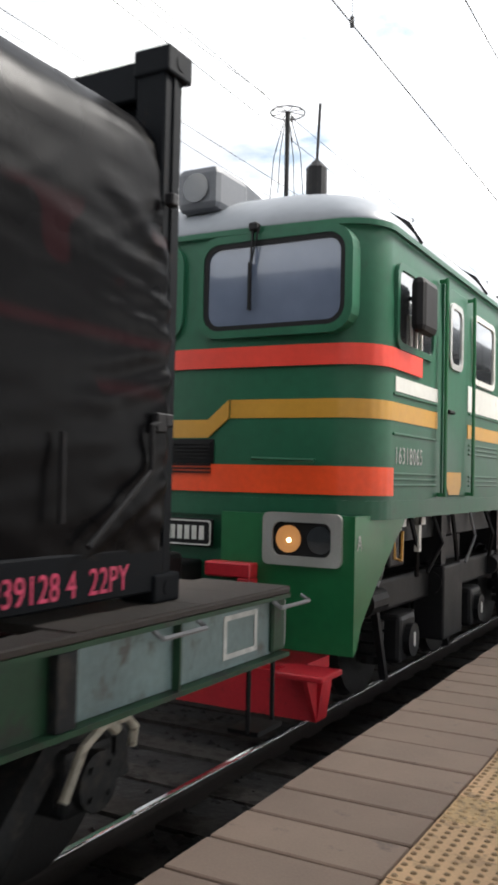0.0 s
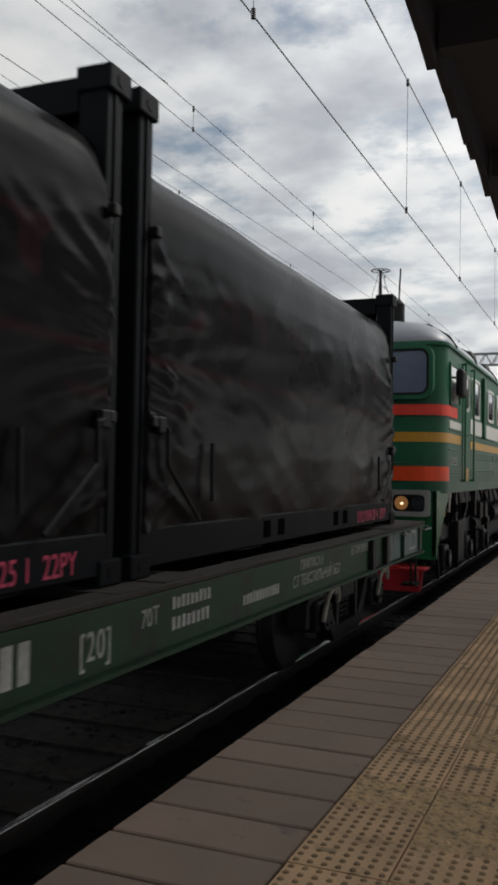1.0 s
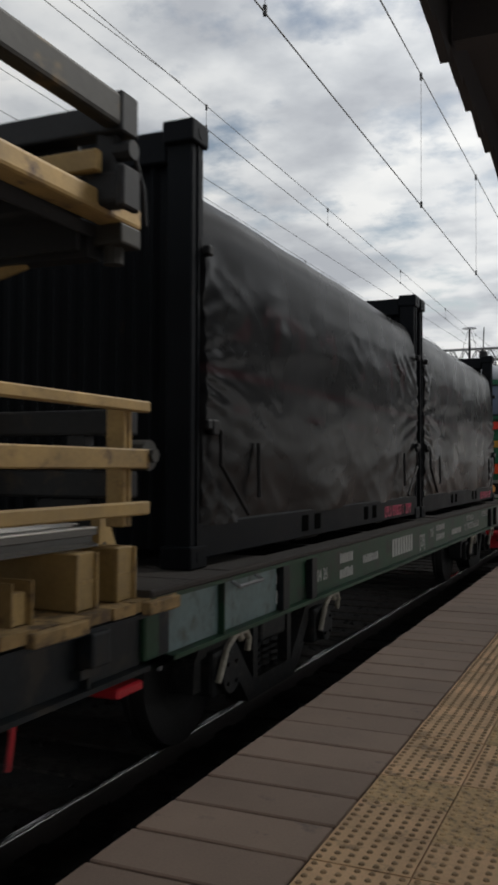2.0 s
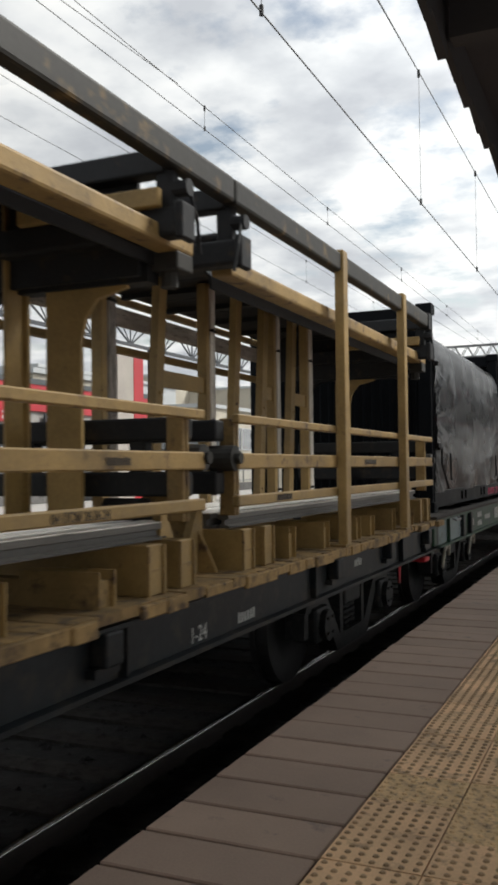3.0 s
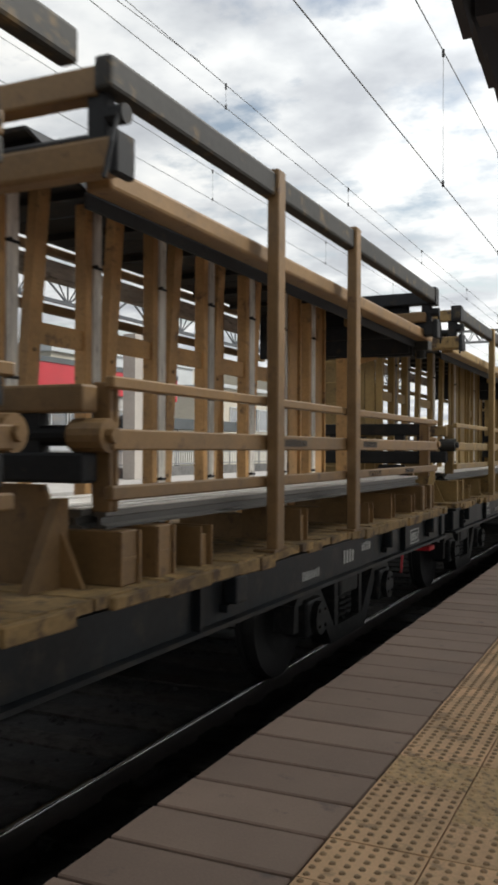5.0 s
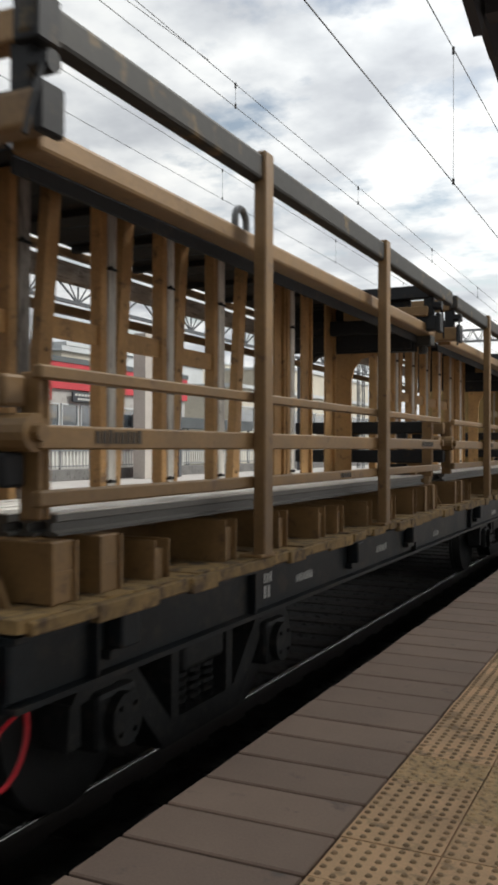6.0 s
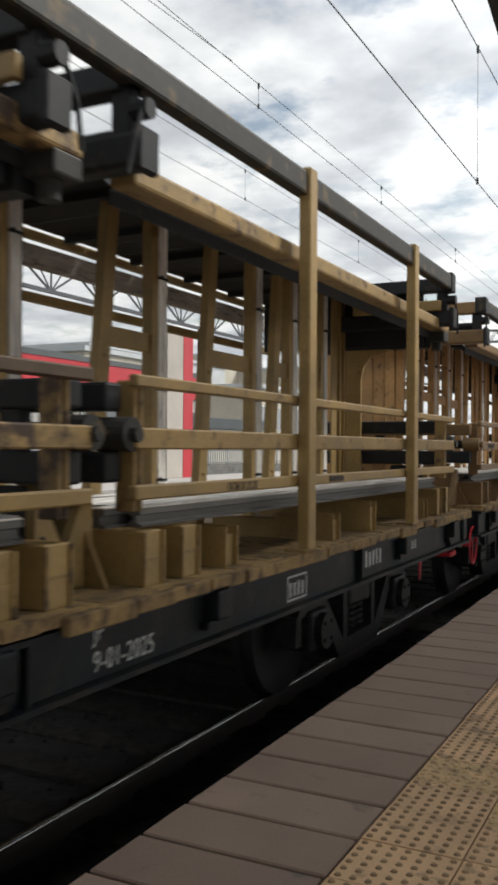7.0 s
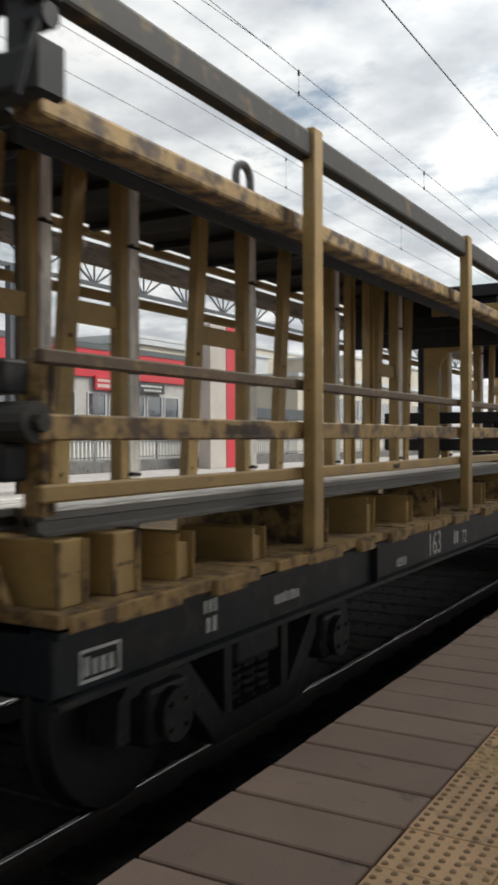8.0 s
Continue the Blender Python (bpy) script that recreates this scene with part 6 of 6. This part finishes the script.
                    bm = B(); box(bm, s * 0.40, s * 1.31, yb - 0.055, yb + 0.055, Z0, Z0 + h, 0.005)
                    cb = part("channel_bracket", bm, pt, r)
                    for dy in (-0.067, 0.057):
                        bm = B(); box(bm, s * 0.9, s * 1.335, yb + dy, yb + dy + 0.01, Z0, Z0 + h + 0.045)
                        part("fin", bm, pt, cb)
                yb += e * rng.uniform(0.66, 0.84)
    xp, wp = head
    bm = B(); prism(bm, [(xp, Z0), (xp + wp, Z0), (xp + wp, 2.45), (xp + wp + 0.03, 2.58), (xp + wp + 0.11, 2.68), (xp + wp + 0.30, 2.725), (xp + wp + 0.30, 2.745), (xp, 2.745)], "y", y1 - 0.31, y1 - 0.28)
    part("end_plate", bm, leg_paint, r, "end plate with a curved head")
    # boarded wall across the rear end, with a ladder in it
    ye = y0 + 0.30
    for k, (xa, xb, tilt) in enumerate(END_BOARDS if closed else ()):
        bm = B(); prism(bm, [(xa + tilt, Z0), (xb + tilt, Z0), (xb, 3.20), (xa, 3.20)], "y", ye + 0.015 * (k % 2), ye + 0.05 + 0.015 * (k % 2))
        part("wall_board", bm, leg_paint, r, "broad painted end board")
    if closed:
        bm = B(); box(bm, -0.44, -0.10, ye + 0.09, ye + 0.11, Z0, 3.18)
        part("backing_plate", bm, rusty, r)
    for k in range(7 if closed else 0):
        bm = B(); box(bm, -0.44, -0.10, ye - 0.012, ye + 0.016, 1.25 + k * 0.265, 1.272 + k * 0.265, 0.004)
        part("rung", bm, paint, r)
    if eye:
        ye = eye
        bm = B()                                              # lifting eye on the upper deck
        pipe(bm, [(1.18, ye + 0.075, 2.985)] + [(1.18, ye + 0.075 * math.cos(math.pi * k / 12), 3.10 + 0.075 * math.sin(math.pi * k / 12)) for k in range(13)] + [(1.18, ye - 0.075, 2.985)], 0.022, 8)
        part("lifting_eye", bm, "galv", r, "grey lifting eye")
    for kind, y, z, text, size in tags:
        if kind == "t":
            lettering(text, size, side(y, z, 1.3645), "print_dark", r, 1.05, 0.9)
        else:
            bm = B(); bars(bm, y, z, 1.3645, int(text), size * 0.5, size, size * 0.25, rng)
            part("marking", bm, "print_dark", r)
    # the rails that the rack carries
    pk = in_train(thing("rail_stack", "stack of long steel rails, tops painted pale as if skylit", "steel rails", "rails carried on the racks"), q0)
    for k in range(9):
        x = 1.17 - k * 0.094
        dy = rng.uniform(-0.10, 0.10)
        dz = rng.uniform(-0.004, 0.004)
        z1 = 1.462 + dz
        prof = [(x - 0.044, 1.375), (x + 0.044, 1.375), (x + 0.044, 1.386), (x + 0.012, 1.395), (x + 0.010, z1 - 0.036), (x + 0.037, z1 - 0.028), (x + 0.037, z1),
                (x - 0.037, z1), (x - 0.037, z1 - 0.028), (x - 0.010, z1 - 0.036), (x - 0.012, 1.395), (x - 0.044, 1.386)]
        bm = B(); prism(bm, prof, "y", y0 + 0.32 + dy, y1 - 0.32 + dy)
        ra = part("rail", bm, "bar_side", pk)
        # pale non-metal strip: the sky's sheen on the rail's top, painted
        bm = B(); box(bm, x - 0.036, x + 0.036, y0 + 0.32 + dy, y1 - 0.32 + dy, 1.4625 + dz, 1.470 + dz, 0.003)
        part("rail_head", bm, "steel_sheen", ra, "rail head painted pale for reflected sky")
    return r


W1, W2, W3 = -8.75, -23.11, -37.40
flat_wagon(W1, 13.9, [("t", -6.1, 0.83, "1-24", 0.12), ("b", -5.5, 0.84, 6, 0.07), ("b", -9.45, 0.86, 3, 0.16), ("b", -8.95, 0.83, 2, 0.09), ("t", -8.5, 0.85, "55", 0.22), ("b", -10.9, 0.86, 12, 0.06), ("b", -10.3, 0.88, 5, 0.06), ("t", -11.6, 0.84, "17-00-22", 0.10), ("b", -11.56, 0.955, 4, 0.08), ("b", -3.2, 0.92, 5, 0.07)], 11)
flat_wagon(W2, 13.74, [("f", -1.34, 0.86, 5, 0.09), ("b", -2.9, 0.93, 5, 0.08), ("b", -4.2, 0.86, 8, 0.07), ("b", -3.35, 0.88, 4, 0.11), ("b", -7.4, 0.86, 6, 0.06), ("b", -9.3, 0.9, 8, 0.06), ("b", -11.5, 0.95, 3, 0.07), ("b", -11.5, 0.86, 2, 0.09), ("b", -11.0, 0.89, 8, 0.06)], 12, True)
flat_wagon(W3, 13.8, [("t", -6.3, 0.965, "JP", 0.10), ("t", -6.3, 0.84, "9-01-2025", 0.12), ("t", -9.62, 0.835, "163", 0.25), ("b", -8.95, 0.86, 2, 0.12), ("t", -8.72, 0.84, "72", 0.16), ("f", -4.4, 0.86, 4, 0.10), ("b", -3.06, 0.88, 5, 0.13), ("b", -1.9, 0.9, 3, 0.09), ("b", -10.3, 0.84, 5, 0.07), ("b", -12.78, 0.95, 3, 0.07), ("b", -12.76, 0.86, 2, 0.09), ("b", -12.1, 0.88, 8, 0.06), ("f", -13.6, 0.86, 4, 0.08)], 13)
rack(W1, -5.61, -0.05, (-1.68, -3.61), "ochre", "ochre_rust", 21, [("b", -4.9, 1.53, 9, 0.04), ("b", -2.9, 1.76, 11, 0.045)],
     timbers=(-5.20, -3.68, -2.23, -1.30), slants=(-4.47, -3.12, -2.50, -1.75),
     boards=(), behind=(-4.85,), dark=(0,), joined=1)
rack(W1, -13.75, -5.80, (-8.68, -11.48), "ochre", "ochre_rust", 22, [("t", -7.3, 1.525, "04 ОСМ 26.06.24", 0.062), ("t", -8.45, 1.525, "ОСМ 27.12.23", 0.058), ("b", -6.9, 1.76, 7, 0.04), ("b", -9.9, 1.76, 5, 0.04)],
     timbers=(-12.48, -11.80, -10.27, -8.69, -6.93), slants=(-13.05, -12.33, -11.09, -9.55, -7.25),
     boards=((-9.02, -8.84), (-8.56, -8.22), (-8.07, -7.66), (-6.66, -6.38), (-6.25, -6.06)), behind=(-10.75,), dark=(0, 1), joined=-1, closed=True, rear="ochre_worn", eye=-12.38, head=(0.46, 0.23))
rack(W2, -6.60, -0.15, (-3.28, -4.79), "orange_rack", "orange_rack", 23, [("t", -2.75, 1.525, "ОСМ 27.12.23", 0.06), ("b", -1.6, 1.53, 10, 0.04), ("b", -4.6, 1.76, 12, 0.05), ("b", -2.9, 1.76, 10, 0.05)],
     timbers=(-5.89, -5.09, -4.29, -3.53, -2.76, -2.02, -1.26), slants=(-5.61, -4.83, -4.04, -3.33, -2.61),
     boards=((-1.84, -1.59), (-1.14, -0.89)), behind=(-2.29,), rear="orange_rack", joined=1)
rack(W2, -13.67, -7.00, (-9.27, -11.63), "orange_rack", "orange_rack", 24, [("b", -7.9, 1.76, 12, 0.05), ("b", -13.2, 1.76, 8, 0.06), ("b", -10.2, 1.53, 8, 0.04)],
     timbers=(-13.19, -12.39, -11.55, -10.82, -10.04, -8.59), slants=(-12.94, -12.11, -11.34, -10.61, -9.61),
     boards=((-9.24, -9.09), (-8.94, -8.75), (-8.29, -8.07), (-7.64, -7.39)), behind=(-11.89,), dark=(1,), joined=-1, closed=True, rear="orange_rack", eye=-11.47)
rack(W3, -6.14, -0.35, (-2.07, -4.27), "ochre", "ochre_rust", 25, [("t", -5.2, 1.525, "ОСМ 27.12.23", 0.06), ("b", -3.8, 1.53, 9, 0.04)],
     timbers=(-5.61, -4.18, -2.72, -2.00, -1.28), slants=(-4.73, -3.46, -2.30, -1.58),
     boards=((-1.04, -0.86), (-0.84, -0.75), (-0.67, -0.54)), behind=(-5.02,), joined=1)
rack(W3, -13.95, -6.20, (-8.77, -11.75), "ochre", "ochre_worn", 26, [("b", -12.6, 1.76, 9, 0.05), ("b", -10.4, 1.53, 5, 0.035)],
     timbers=(-12.67, -11.92, -10.49, -8.97, -7.36), slants=(-13.00, -12.39, -11.13, -9.90, -7.85, -7.00),
     boards=((-8.74, -8.56), (-8.30, -8.10)), behind=(-12.28,), joined=-1, closed=True, eye=-12.12)
# the next wagon of the train, just coming into view
flat_wagon(-52.0, 13.8, [], 14)
rack(-52.0, -6.6, -0.1, (-2.3, -4.5), "ochre", "ochre_rust", 27, [], timbers=(-6.0, -5.2, -3.8, -2.3, -1.5), slants=(-5.7, -4.5, -3.1, -1.1))

# ---------- paving pieces ----------
PAVE = thing("platform_paving", "long pinkish concrete pavers along the platform's edge", "paving", kind="structure")
TILE = thing("tactile_paving", "yellow studded tactile tiles, some worn", "paving", kind="structure")
SIDEP = thing("block_paving", "reddish paving blocks beside the tactile strip", "paving", kind="structure")
P_LEN = 0.312
bm = B()
box(bm, 0.004, STRIP - EDGE - 0.009, 0.010, P_LEN - 0.010, -0.06, 0, 0.006)
first = part("paver", bm, "paver", PAVE)
rng = random.Random(9)
for k in range(290):
    m = pose(EDGE + rng.uniform(-0.003, 0.003), -1.417 + k * P_LEN, rng.uniform(-0.003, 0.002), 0, rng.uniform(-0.15, 0.15), rng.uniform(-0.25, 0.25))
    if k:
        share("paver", first.data, m, PAVE)
    else:
        first.matrix_basis = m


def tile_mesh(material):
    bm = B()
    w = MIDDLE - STRIP
    box(bm, 0.003, w - 0.003, 0.003, P_LEN - 0.003, -0.05, 0.0)
    for i in range(7):
        for j in range(6):
            cx, cy = w * (i + 0.5) / 7, P_LEN * (j + 0.5) / 6
            g = bmesh.ops.create_cone(bm, cap_ends=False, segments=6, radius1=0.0135, radius2=0.0085, depth=0.006, matrix=pose(cx, cy, 0.0033))
            top = [v for v in g["verts"] if v.co.z > 0.003]
            bm.faces.new(sorted(top, key=lambda v: math.atan2(v.co.y - cy, v.co.x - cx)))
    return bm


good = part("tactile_tile", tile_mesh(None), "tactile", TILE)
worn = part("tactile_tile", tile_mesh(None), "tactile_worn", TILE, "worn mottled tile")
good.matrix_basis, worn.matrix_basis = pose(STRIP, -1.417, 0.004), pose(MIDDLE, -1.417, 0.004)
good.data.materials.append(M["stud"])
for f in good.data.polygons:
    f.material_index = 1 if all(good.data.vertices[v].co.z > -0.001 for v in f.vertices) and f.area < 0.001 else 0
for k in range(1, 145):
    for x in (STRIP, MIDDLE):
        bad = k == 16 or (k in (19, 15) and x == MIDDLE) or (k > 26 and rng.random() < 0.07)
        share("tactile_tile", (worn if bad else good).data, pose(x, -1.417 + k * P_LEN, 0.004 + rng.uniform(-0.002, 0.002), 0, 0, rng.uniform(-0.3, 0.3)), TILE)
bm = B()
for k in range(145, 290):
    for x in (STRIP, MIDDLE):
        box(bm, x + 0.003, x + 0.35, -1.414 + k * P_LEN, -1.420 + (k + 1) * P_LEN, -0.05, 0.006)
tagged(part("far_tiles", bm, "tactile", TILE), kind="stuff")
bm = B()
box(bm, 0.003, 0.197, 0.003, 0.097, -0.05, 0, 0.004)
blk = part("paving_block", bm, "brick_paver", SIDEP)
blk.matrix_basis = pose(INNER + 0.004, 1.5, 0)
for i in range(3):
    for k in range(1, 80):
        share("paving_block", blk.data, pose(INNER + 0.004 + i * 0.2, 1.5 + k * 0.1, rng.uniform(-0.002, 0.001)), SIDEP)
bm = B()
box(bm, INNER + 0.61, 3.9, -12, 220, -0.06, -0.001)
box(bm, INNER + 0.004, INNER + 0.604, 9.52, 220, -0.06, -0.002)
box(bm, INNER + 0.004, INNER + 0.604, -12, 1.49, -0.06, -0.002)
box(bm, EDGE, INNER, -12, -1.427, -0.06, -0.002)
tagged(part("platform_surface", bm, "brick_paver"), "reddish paved platform surface", "paving", kind="structure")
# sleepers of the near track
bm = B()
prism(bm, [(-0.13, -0.21), (0.13, -0.21), (0.11, -0.12), (-0.11, -0.12)], "x", -1.35, 1.35)
for s in (-0.79, 0.79):
    box(bm, s - 0.17, s + 0.17, -0.09, 0.09, -0.12, -0.165)
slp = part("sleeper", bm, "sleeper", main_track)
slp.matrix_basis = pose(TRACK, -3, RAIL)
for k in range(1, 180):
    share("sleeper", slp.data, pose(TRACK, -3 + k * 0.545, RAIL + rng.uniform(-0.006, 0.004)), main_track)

motions()
